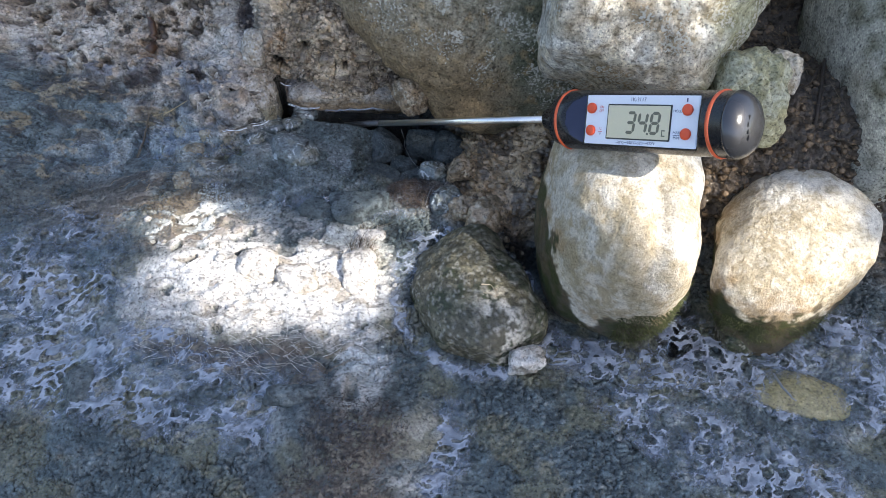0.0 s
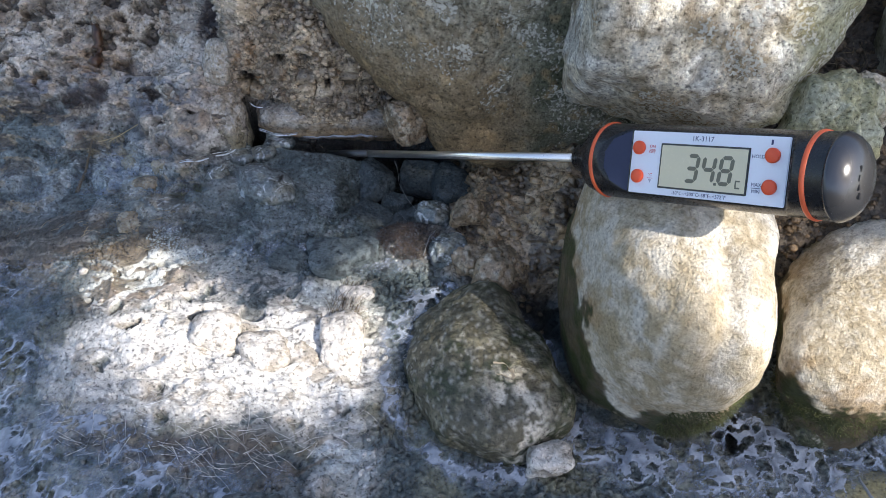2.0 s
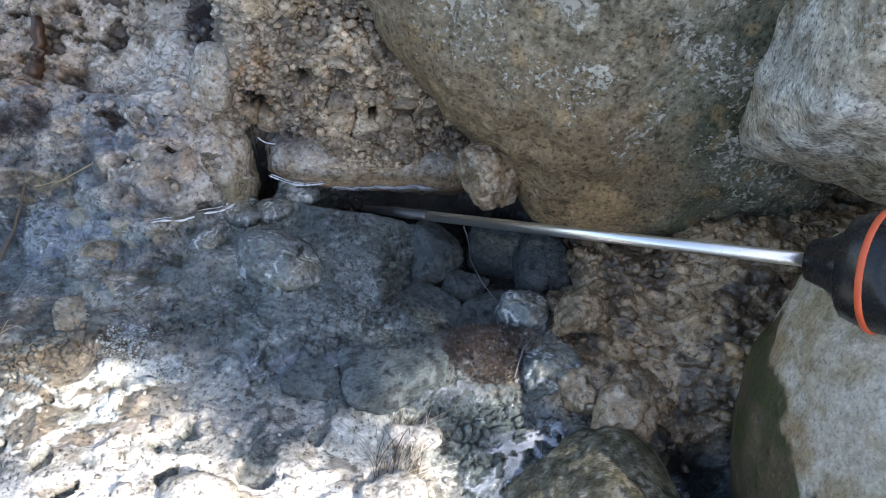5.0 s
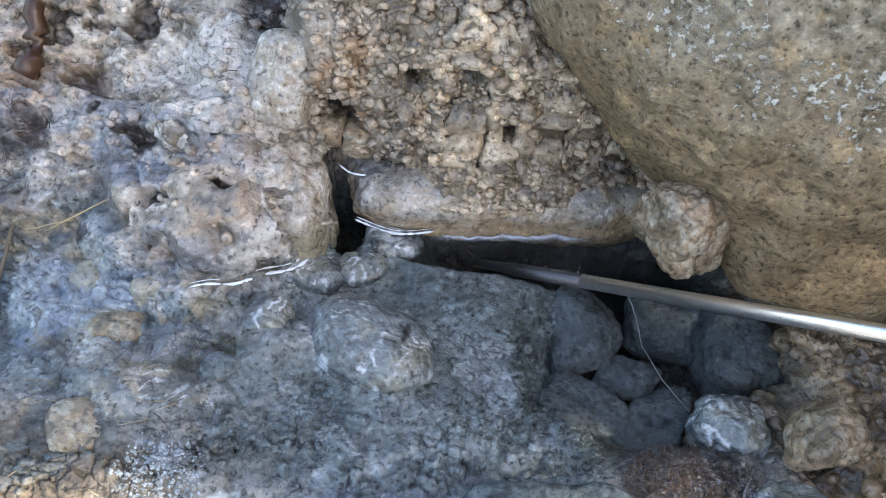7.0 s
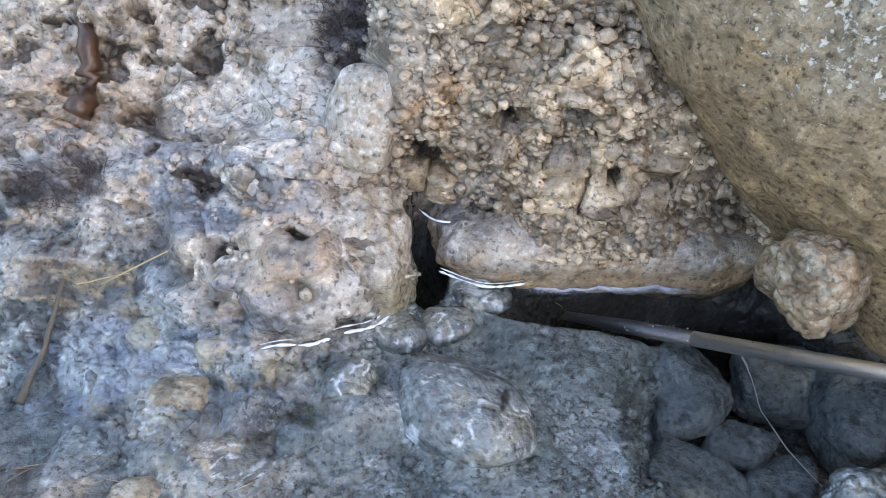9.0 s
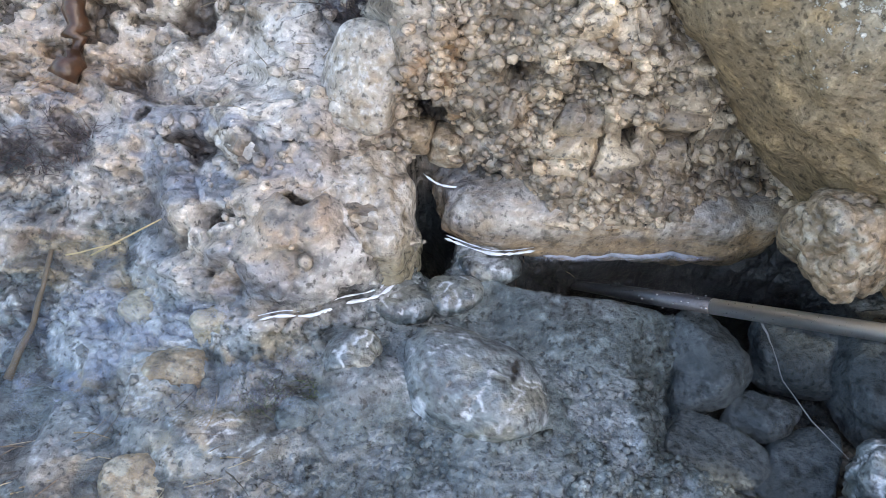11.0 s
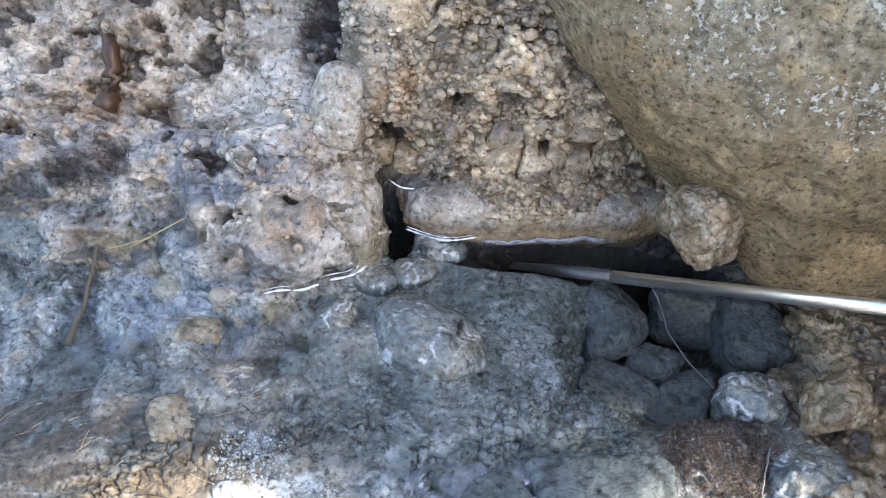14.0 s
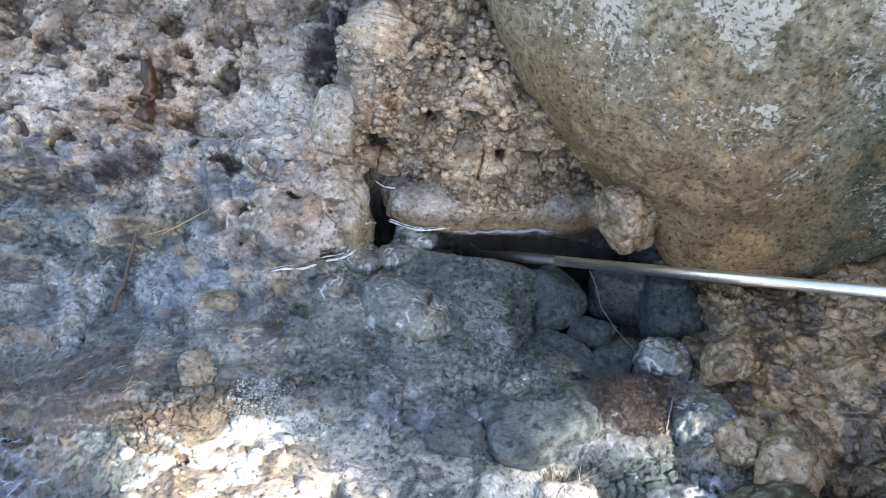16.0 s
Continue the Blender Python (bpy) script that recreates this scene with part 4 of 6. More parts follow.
    sheet = np.maximum(sheet, 0.25 * web * smooth(0.45, 0.6, med))
    c = c * (1 - sheet[..., None]) + white * sheet[..., None]
    streak = smooth(0.47, 0.56, fbm2((wx + 0.6 * wy) / 0.016, (wy - 0.5 * wx) / 0.0035, 4, 163))
    c = mixc(c, (0.17, 0.125, 0.085), np.maximum(spot(wx, wy, -0.118, 0.236, 0.032, 0.016, 15, 0.5), 0.8 * spot(wx, wy, -0.060, 0.170, 0.045, 0.010, 3, 0.5)) * streak * 0.9)
    c = mixc(c, (0.22, 0.18, 0.13), foam * smooth(0.59, 0.68, fbm2(wx / 0.008, wy / 0.004, 4, 161)) * 0.6)
    c = mixc(c, (0.07, 0.06, 0.055), spot(wx, wy, -0.080, 0.167, 0.032, 0.010, 5, 0.6) * smooth(0.42, 0.56, fine) * 0.85)
    c = mixc(c, (0.12, 0.11, 0.09), smooth(0.45, 0.2, near))
    c = c * (1 + 0.5 * (grain - 0.5) * (1 - 0.6 * foam))[..., None]
    wet = np.clip(0.38 + 0.52 * bank + 0.3 * foam + 0.45 * np.maximum(domes, np.minimum(1, web)) * (1 - bank) * (1 - foam) - 0.5 * soil + 0.2 * calm * bank - 0.4 * smooth(0.33, 0.36, y) * bank, 0, 1)
    return place, n, c, wet, bank, soil, foam, zb


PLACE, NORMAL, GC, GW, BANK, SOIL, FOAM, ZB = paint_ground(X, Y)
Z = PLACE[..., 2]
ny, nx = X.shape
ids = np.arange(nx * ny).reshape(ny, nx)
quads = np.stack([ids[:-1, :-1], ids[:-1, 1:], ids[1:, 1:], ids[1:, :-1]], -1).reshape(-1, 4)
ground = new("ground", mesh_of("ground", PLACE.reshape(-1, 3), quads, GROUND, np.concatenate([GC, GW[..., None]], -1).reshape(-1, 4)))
tagged(ground, "grey wet mud, pale tufa crust and whitish bacterial film at a warm spring", "ground", kind="structure")


def height(x, y):
    """The ground's height at a place."""
    i, j = np.searchsorted(gx, x) - 1, np.searchsorted(gy, y) - 1
    return float(Z[j : j + 2, i : i + 2].mean())


# ---- water ----
ax, ay = np.linspace(-0.24, 0.24, 161), np.concatenate([np.linspace(0.05, 0.30, 84), np.linspace(0.3005, 0.335, 70)])
WX, WY = np.meshgrid(ax, ay)
LEDGE = 0.3125 + 0.19 * (WX + 0.065)
WZ = 0.0 - fall(WX, WY) - 0.0028 * smooth(0.275, 0.24, WY) + 0.0011 * np.exp(-np.abs(LEDGE - WY) / 0.0012) * smooth(-0.085, -0.07, WX) * smooth(-0.035, -0.045, WX)
wid = np.arange(WX.size).reshape(WX.shape)
wq = np.stack([wid[:-1, :-1], wid[:-1, 1:], wid[1:, 1:], wid[1:, :-1]], -1).reshape(-1, 4)
water = new("water", mesh_of("water", np.stack([WX, WY, WZ], -1).reshape(-1, 3), wq, WATER))
tagged(water, "shallow clear spring water over grey mud", "water", kind="structure")


# ---- floating bacterial film, with glint lines painted along the ledge ----
fx, fy = np.arange(-0.215, 0.197, 0.00055), np.arange(0.098, 0.3225, 0.00055)
FX, FY = np.meshgrid(fx, fy)
fwx, fwy = warp(FX, FY)
fz = ground_base(FX, FY)
_, _, ffoam, fweb = zones(FX, FY, fz, fwx, fwy, fbm2(FX / 0.009, FY / 0.009, 4, 11), fbm2(FX / 0.03, FY / 0.03, 4, 3))
c1, c2, cw = cells2(fwx / 0.0046 + 3, fwy / 0.0038, 55)
d1, d2, dw = cells2(fwx / 0.0024, fwy / 0.0020, 57)
tear = fbm2(fwx / 0.014, fwy / 0.009, 3, 59)
pleat = 1 - np.abs(fbm2(fwx / 0.009, fwy / 0.006, 3, 65) - 0.5) * 3.2
hole = np.maximum(smooth(0.06, -0.06, c1 - 0.22 - 0.30 * cw) * (cw > 0.35), smooth(0.06, -0.06, d1 - 0.34 * dw) * (dw > 0.5))
lip = np.maximum(np.exp(-(((c1 - 0.24 - 0.30 * cw) / 0.09) ** 2)) * (cw > 0.35), 0.7 * np.exp(-(((d1 - 0.04 - 0.34 * dw) / 0.10) ** 2)) * (dw > 0.5))
# two pale lines that imitate the water's glint below the ledge
line = 0.3118 + 0.19 * (FX + 0.065)
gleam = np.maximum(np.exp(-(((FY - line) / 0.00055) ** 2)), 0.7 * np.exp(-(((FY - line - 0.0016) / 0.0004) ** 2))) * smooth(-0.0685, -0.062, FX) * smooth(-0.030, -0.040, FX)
cover = np.clip(fweb * 1.3 - 0.6 * ffoam, 0, 1) * np.clip(0.15 + 1.5 * (tear - 0.38) + 0.45 * np.maximum(0, pleat) ** 2 + 0.35 * lip, 0, 1) * (1 - hole)
combed = 1 - np.abs(fbm2(fwx / 0.020 + fwy / 0.03, fwy / 0.0042, 3, 67) - 0.5) * 4.5
slick = np.clip(fweb * 1.3 - 0.6 * ffoam, 0, 1) * np.clip(0.10 + 0.9 * (tear - 0.42) + 0.7 * np.maximum(0, combed) ** 3 * smooth(0.4, 0.6, tear), 0, 0.8)
upper = smooth(0.254, 0.262, FY)
cover = cover * (1 - upper) + 0.28 * slick * upper
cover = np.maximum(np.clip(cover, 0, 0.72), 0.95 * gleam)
keep = cover > 0.06
keep = keep[:-1, :-1] | keep[1:, :-1] | keep[:-1, 1:] | keep[1:, 1:]
FZ = 0.0004 - fall(FX, FY) - 0.0028 * smooth(0.275, 0.24, FY) + 0.0014 * fbm2(fwx / 0.006, fwy / 0.006, 3, 63) + 0.0006 * np.maximum(0, pleat) + 0.0008 * gleam
gi, gj = np.clip(np.searchsorted(gx, fx), 1, nx - 1), np.clip(np.searchsorted(gy, fy), 1, ny - 1)
tu, tv = (fx - gx[gi - 1]) / (gx[gi] - gx[gi - 1]), ((fy - gy[gj - 1]) / (gy[gj] - gy[gj - 1]))[:, None]
under = (Z[gj - 1][:, gi - 1] * (1 - tu) + Z[gj - 1][:, gi] * tu) * (1 - tv) + (Z[gj][:, gi - 1] * (1 - tu) + Z[gj][:, gi] * tu) * tv
FZ = np.maximum(FZ, np.where(FY > 0.258, np.minimum(under + 0.0003, FZ + 0.008), -1.0))
fid = np.arange(FX.size).reshape(FX.shape)
fq = np.stack([fid[:-1, :-1], fid[:-1, 1:], fid[1:, 1:], fid[1:, :-1]], -1)
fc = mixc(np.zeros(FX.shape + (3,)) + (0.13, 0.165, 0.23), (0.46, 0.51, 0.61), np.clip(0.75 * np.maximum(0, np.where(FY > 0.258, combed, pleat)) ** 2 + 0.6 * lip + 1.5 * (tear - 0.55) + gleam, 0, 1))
sheets = np.zeros(keep.shape, int)
sizes = []
for start in zip(*np.nonzero(keep)):
    if sheets[start]:
        continue
    number, todo, count = len(sizes) + 1, [start], 0
    sheets[start] = number
    while todo:
        a, b = todo.pop()
        count += 1
        for e, f in ((a + 1, b), (a - 1, b), (a, b + 1), (a, b - 1)):
            if 0 <= e < keep.shape[0] and 0 <= f < keep.shape[1] and keep[e, f] and not sheets[e, f]:
                sheets[e, f] = number
                todo.append((e, f))
    sizes.append(count)
large = [k + 1 for k, count in enumerate(sizes) if count >= 60]
fco, fcol = np.stack([FX, FY, FZ], -1).reshape(-1, 3), np.concatenate([fc, cover[..., None]], -1).reshape(-1, 4)
# film sheets; those at the ledge include the painted glint lines
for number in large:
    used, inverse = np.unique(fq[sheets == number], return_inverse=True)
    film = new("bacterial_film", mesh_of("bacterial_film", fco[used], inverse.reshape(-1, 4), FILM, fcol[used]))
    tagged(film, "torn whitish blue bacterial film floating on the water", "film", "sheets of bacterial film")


# ---- large stones ----
rock("boulder", (-0.002, 0.352, 0.082), (0.070, 0.060, 0.085), (0, 0, 0), 21, 7, 6.0, 0, 0.05, 0.035, 0.06,
     planes=(((-0.419, -0.893, 0.165), 0.83), ((0.20, -0.97, 0.10), 0.90), ((-0.75, -0.25, -0.62), 0.905), ((0, 0, -1), 0.90)), dents=(((-0.27, -0.73, -0.63), 0.20, 0.08),),
     color=green_boulder, mat=LIMESTONE, label="large greenish grey boulder with white lichen specks above the pool", category="boulder")
rock("boulder", (0.076, 0.322, 0.100), (0.044, 0.056, 0.058), (0, 0, 0), 22, 6, 6.5, 3, 0.06, 0.05, 0.05,
     planes=(((0.05, -0.88, 0.45), 0.86), ((0.75, -0.30, -0.55), 0.95)),
     color=tan_boulder, mat=LIMESTONE, label="tan and whitish limestone boulder behind the thermometer", category="boulder")
rock("boulder", (0.206, 0.325, 0.047), (0.052, 0.060, 0.060), (0, 0, 15), 23, 6, 3.0, 6, 0.06, 0.014, 0.05,
     color=grey_boulder, mat=LIMESTONE, label="grey weathered boulder in dark soil", category="boulder")
rock("cobble", (0.0635, 0.232, 0.029), (0.0350, 0.045, 0.045), (8, 0, -4), 31, 6, 1.7, 5, 0.07, 0.022, 0.04,
     dents=(((0.34, -0.12, 0.93), 0.10, 0.05), ((0.36, -0.24, 0.90), 0.09, 0.06), ((0.37, -0.36, 0.86), 0.09, 0.065), ((0.37, -0.47, 0.80), 0.09, 0.065), ((0.36, -0.57, 0.74), 0.09, 0.06), ((0.34, -0.66, 0.66), 0.10, 0.05), ((0.32, -0.74, 0.58), 0.11, 0.035), ((-0.30, -0.55, 0.75), 0.30, 0.05)),
     mat=COBBLE, label="pale rounded limestone cobble with a mossy wet foot", category="stone", group="cobbles in the brook")
rock("cobble", (0.1375, 0.230, 0.021), (0.0330, 0.037, 0.031), (0, 16, -20), 36, 6, 2.4, 5, 0.07, 0.022, 0.04,
     planes=(((-0.35, -0.35, 0.87), 0.80), ((-0.85, 0.1, 0.45), 0.82), ((0.55, -0.75, 0.3), 0.86)),
     dents=(((-0.75, -0.5, -0.35), 0.7, 0.22),),
     mat=COBBLE, label="pale sunlit limestone cobble standing in water", category="stone", group="cobbles in the brook")
rock("cobble", (0.129, 0.205, -0.002), (0.012, 0.010, 0.010), (0, 0, 0), 38, 5, 1.6, 5, 0.08, 0.02, 0.01,
     color=mossy_stone, label="small dark stone under the pale cobble", category="stone", group="cobbles in the brook")
rock("mossy_stone", (0.011, 0.209, -0.003), (0.0265, 0.0335, 0.0185), (0, 0, 30), 41, 6, 1.9, 5, 0.12, 0.05, 0.03, knob=0.0007, dents=(((-0.5, -0.85, 0.3), 0.4, 0.18), ((0.6, 0.3, 0.7), 0.25, 0.10), ((-0.4, 0.5, 0.75), 0.3, 0.08)),
     color=mossy_stone, label="low wet dark stone with green algae", category="stone", group="cobbles in the brook")
rock("yellow_stone", (0.150, 0.180, -0.0075), (0.025, 0.012, 0.009), (0, 0, -14), 43, 5, 1.6, 5, 0.10, 0.016, 0.02,
     color=yellow_stone, label="yellowish algae-covered stone just under water", category="stone")

# ---- thermometer ----
AX = Vector((0.6755, -0.507, 0.5353)).normalized()
DOWN = Vector((0.0128, -0.697, -0.717))
DOWN = (DOWN - AX * DOWN.dot(AX)).normalized()
OUT = AX.cross(-DOWN)
CORNER = Vector((0.04728, 0.24297, 0.08786))
AXIS = CORNER + AX * 0.0234 + DOWN * 0.00875 - OUT * 0.0067
thermometer = new("thermometer")
tagged(thermometer, "black digital probe thermometer with white panel reading 34.8", "thermometer")
thermometer.matrix_world = Matrix.Translation(AXIS) @ Matrix((AX, -DOWN, OUT)).transposed().to_4x4()


def turned(profile, steps=48, clamp=None):
    """A body turned round the x axis from (x, radius) pairs, its top cut to clamp(x)."""
    bm = bmesh.new()
    rings = []
    for x, r in profile:
        ring = []
        for k in range(steps):
            a = 2 * math.pi * k / steps
            y, z = r * math.sin(a), r * math.cos(a)
            if clamp:
                z = min(z, clamp(x))
            ring.append(bm.verts.new((x, y, z)))
        rings.append(ring)
    for a, b in zip(rings, rings[1:]):
        for k in range(steps):
            bm.faces.new((a[k], a[(k + 1) % steps], b[(k + 1) % steps], b[k]))
    bm.faces.new(rings[0][::-1])
    bm.faces.new(rings[-1])
    bmesh.ops.recalc_face_normals(bm, faces=bm.faces)
    for f in bm.faces:
        f.smooth = True
    return bm


def slab(x0, x1, y0, y1, z0, z1, bevel=0.0003, slant=0.0):
    """A bevelled plate."""
    bm = bmesh.new()
    v = [bm.verts.new((x + slant * y, y, z)) for z in (z0, z1) for x, y in ((x0, y0), (x1, y0), (x1, y1), (x0, y1))]
    for a in ((3, 2, 1, 0), (4, 5, 6, 7), (0, 1, 5, 4), (1, 2, 6, 5), (2, 3, 7, 6), (3, 0, 4, 7)):
        bm.faces.new([v[i] for i in a])
    if bevel:
        bmesh.ops.bevel(bm, geom=list(bm.edges), offset=bevel, segments=2, affect="EDGES")
    return bm


def polyplate(points, z0, z1):
    bm = bmesh.new()
    a = [bm.verts.new((x, y, z0)) for x, y in points]
    b = [bm.verts.new((x, y, z1)) for x, y in points]
    bm.faces.new(b)
    bm.faces.new(a[::-1])
    for k in range(len(a)):
        n = (k + 1) % len(a)
        bm.faces.new((a[k], a[n], b[n], b[k]))
    bmesh.ops.recalc_face_normals(bm, faces=bm.faces)
    return bm


def cut(x):
    left = 0.0064 + max(0.0, (-0.0245 - x)) * 0.62
    right = 0.0064 + max(0.0, (x - 0.0238)) * 2.2
    return max(left, right)


xs = [(-0.0400, 0.0088), (-0.0395, 0.0096), (-0.0370, 0.0104), (-0.0352, 0.0109)]
xs += [(-0.0340 + 0.0006 * k, 0.011) for k in range(115)]
part("body", turned(xs, 64, cut), BLACK, thermometer, "glossy black plastic body")
part("neck", turned([(-0.0478, 0.0026), (-0.0475, 0.0040), (-0.0440, 0.0050), (-0.0405, 0.0072), (-0.0398, 0.0085)], 40), BLACK, thermometer, "black plastic cone")
part("ramp", polyplate([(-0.0312, 0.0022), (-0.0290, 0.0060), (-0.0247, 0.0083), (-0.0238, 0.0085), (-0.0238, -0.0085), (-0.0247, -0.0083), (-0.0290, -0.0060), (-0.0312, -0.0022)], 0, 0.00012), BLUEBLACK, thermometer, "dark blue glossy facet")
ramp = thermometer.children[-1]
ramp.rotation_euler = (0, math.atan(0.62), 0)
ramp.location = (0.0, 0.0, 0.0)
rm = Matrix.Translation((-0.0245, 0, 0.0066)) @ Matrix.Rotation(math.atan(0.62), 4, "Y") @ Matrix.Translation((0.0245, 0, 0))
ramp.matrix_local = rm


def hoop(x, r, t):
    return turned([(x - t, r - 0.0004), (x - t * 0.7, r + 0.00025), (x, r + 0.0004), (x + t * 0.7, r + 0.00025), (x + t, r - 0.0004)], 64)


part("ring", hoop(-0.0345, 0.0110, 0.0008), ORANGE, thermometer, "orange rubber ring")
part("ring", hoop(0.0290, 0.0111, 0.0008), ORANGE, thermometer, "orange rubber ring")
part("cap", turned([(0.0338, 0.0110), (0.0345, 0.0113), (0.0352, 0.0110), (0.0364, 0.0104), (0.0380, 0.0090), (0.0392, 0.0070), (0.0400, 0.0045), (0.0403, 0.0015)], 56), CAP, thermometer, "shiny dark battery cap")
inlet = Vector((-0.0465, 0, 0))
dip = thermometer.matrix_world.inverted() @ Vector((-0.037, 0.3034, 0.0047))
way = Matrix.Translation(inlet) @ (inlet - dip).to_track_quat("X", "Z").to_matrix().to_4x4()
DRY = 0.1085
probe = part("probe", turned([(-DRY, 0.0014), (0.0, 0.0014)], 24), STEEL, thermometer, "thin polished steel probe dipping into the pool")
probe.matrix_local = way
tip = part("probe_tip", turned([(-0.1400, 0.0003), (-0.1385, 0.0009), (-0.1320, 0.00105), (-0.1240, 0.0014), (-DRY, 0.00142)], 24), plain("dull_wet_steel", (0.10, 0.10, 0.105), rough=0.4, metal=0.7, grain=0.4, scale=2500), probe, "dull submerged tip")
rnd = random.Random(8)
bm = bmesh.new()
for k in range(70):
    along, spin, r = -DRY - 0.024 * rnd.random() ** 1.3, rnd.uniform(0, 6.28), rnd.uniform(0.00008, 0.00022)
    bmesh.ops.create_icosphere(bm, subdivisions=2, radius=r, matrix=Matrix.Translation((along, 0.0016 * math.sin(spin), 0.0016 * math.cos(spin))))
for f in bm.faces:
    f.smooth = True
part("bubbles", bm, plain("silvery_bubble", (0.45, 0.46, 0.48), rough=0.08, metal=0.9), probe, "tiny silvery gas bubbles")
panel = part("panel", slab(-0.0234, 0.0234, -0.00875, 0.00875, 0.0060, 0.0067, 0.0002), PANEL, thermometer, "white bluish face panel")
rim = part("screen_frame", slab(-0.0136, 0.0131, -0.0068, 0.0056, 0.0066, 0.00705, 0.00015), FRAME, thermometer, "thin dark screen rim")
part("screen", slab(-0.0131, 0.0126, -0.0063, 0.0051, 0.0067, 0.00712, 0.00005), LCD, rim, "grey-green liquid crystal screen")

SEG = {"3": "abcdg", "4": "bcfg", "8": "abcdefg"}


def segment(kind, x, y, w, h, t):
    """One bar of a seven-segment digit."""
    half = h / 2
    bars = {"a": (0, half, 1), "g": (0, 0, 1), "d": (0, -half, 1), "b": (w / 2, half / 2, 0), "c": (w / 2, -half / 2, 0), "f": (-w / 2, half / 2, 0), "e": (-w / 2, -half / 2, 0)}
    cx, cy, flat = bars[kind]
    if flat:
        pts = [(-w / 2, 0), (-w / 2 + t / 2, t / 2), (w / 2 - t / 2, t / 2), (w / 2, 0), (w / 2 - t / 2, -t / 2), (-w / 2 + t / 2, -t / 2)]
    else:
        pts = [(0, half / 2), (t / 2, half / 2 - t / 2), (t / 2, -half / 2 + t / 2), (0, -half / 2), (-t / 2, -half / 2 + t / 2), (-t / 2, half / 2 - t / 2)]
    return polyplate([(x + cx + px * 0.94 + 0.10 * (cy + py), y + cy + py * 0.94) for px, py in pts], 0.00713, 0.00719)


for digit, dx in (("3", -0.0032), ("4", 0.0018), ("8", 0.0068)):
    for s in SEG[digit]:
        part("segment", segment(s, dx, -0.0008, 0.0031, 0.0068, 0.00115), DIGIT, rim)
part("decimal_point", slab(0.0037, 0.0045, -0.0048, -0.0041, 0.00713, 0.00719, 0), DIGIT, rim)
part("unit_mark", polyplate([(0.0098, -0.0030), (0.0112, -0.0030), (0.0112, -0.0034), (0.0102, -0.0034), (0.0102, -0.0048), (0.0112, -0.0048), (0.0112, -0.0052), (0.0098, -0.0052)], 0.00713, 0.00719), DIGIT, rim)


def button(x, y):
    m = turned([(0.0, 0.0019), (0.0008, 0.00195), (0.0011, 0.0018), (0.00125, 0.0013), (0.0013, 0.0004)], 28)
    bmesh.ops.transform(m, matrix=Matrix.Translation((x, y, 0.0066)) @ Matrix.Rotation(-math.pi / 2, 4, "Y"), verts=m.verts)
    return part("button", m, RED, panel, "domed orange-red rubber button")


for x, y in ((-0.0207, 0.0040), (-0.0205, -0.0040), (0.0192, 0.0040), (0.0192, -0.0040)):
    button(x, y)


def lettering(text, x, y, size, mat, name="lettering"):
    cu = bpy.data.curves.new("text", "FONT")
    cu.body, cu.size, cu.align_x, cu.align_y, cu.extrude, cu.resolution_u = text, size, "CENTER", "CENTER", 0.00002, 2
    ob = bpy.data.objects.new("text", cu)
    me = bpy.data.meshes.new_from_object(ob)
    bpy.data.objects.remove(ob)
    bpy.data.curves.remove(cu)
    me.materials.clear()
    me.materials.append(mat)
    o = part(name, me, None, panel)
    o.location = (x, y, 0.00675)
    return o


lettering("1K-3117", -0.0010, 0.0072, 0.0019, INK)
lettering("-50\u00b0C~+300\u00b0C/-58\u00b0F~+572\u00b0F", -0.0008, -0.0078, 0.00135, INK)
lettering("ON", -0.0165, 0.0045, 0.0012, REDINK)
lettering("OFF", -0.0165, 0.0030, 0.0012, REDINK)
lettering("\u00b0C", -0.0165, -0.0034, 0.0012, REDINK)
lettering("\u00b0F", -0.0165, -0.0052, 0.0012, INK)
lettering("HOLD", 0.0153, 0.0035, 0.0013, INK)
lettering("MAX", 0.0155, -0.0037, 0.0013, INK)
lettering("MIN", 0.0155, -0.0054, 0.0013, INK)
part("rule", slab(-0.0174, -0.0156, 0.00365, 0.00380, 0.0067, 0.00677, 0), REDINK, panel)
part("rule", slab(-0.0174, -0.0156, -0.00438, -0.00424, 0.0067, 0.00677, 0), REDINK, panel)
part("rule", slab(0.0142, 0.0168, -0.00462, -0.00448, 0.0067, 0.00677, 0), INK, panel)
part("alarm_mark", slab(0.0183, 0.0188, 0.0066, 0.0079, 0.0067, 0.00677, 0), INK, panel)
cap = [o for o in thermometer.children if o.name.startswith("cap")][0]
for k, (y, z, w) in enumerate(((-0.0042, 0.0030, 0.0016), (-0.0022, 0.0038, 0.0016), (0.0000, 0.0042, 0.0016), (0.0022, 0.0038, 0.0016))):
    part("engraved_bar", slab(0.0385, 0.0400, y - w / 2, y + w / 2, z, z + 0.0008, 0.0001), BLACK, cap)

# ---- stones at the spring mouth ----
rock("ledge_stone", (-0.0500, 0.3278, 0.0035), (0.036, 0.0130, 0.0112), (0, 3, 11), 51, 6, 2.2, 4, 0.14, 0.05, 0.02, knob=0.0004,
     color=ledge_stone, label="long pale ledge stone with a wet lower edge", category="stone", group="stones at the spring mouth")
rock("ball_stone", (-0.0225, 0.3045, 0.0245), (0.0076, 0.0076, 0.0085), (0, 0, 20), 52, 6, 3.0, 9, 0.10, 0.10, 0.008, knob=0.0016,
     color=ball_stone, label="small knobbly brown stone wedged above the pool", category="stone", group="stones at the spring mouth")
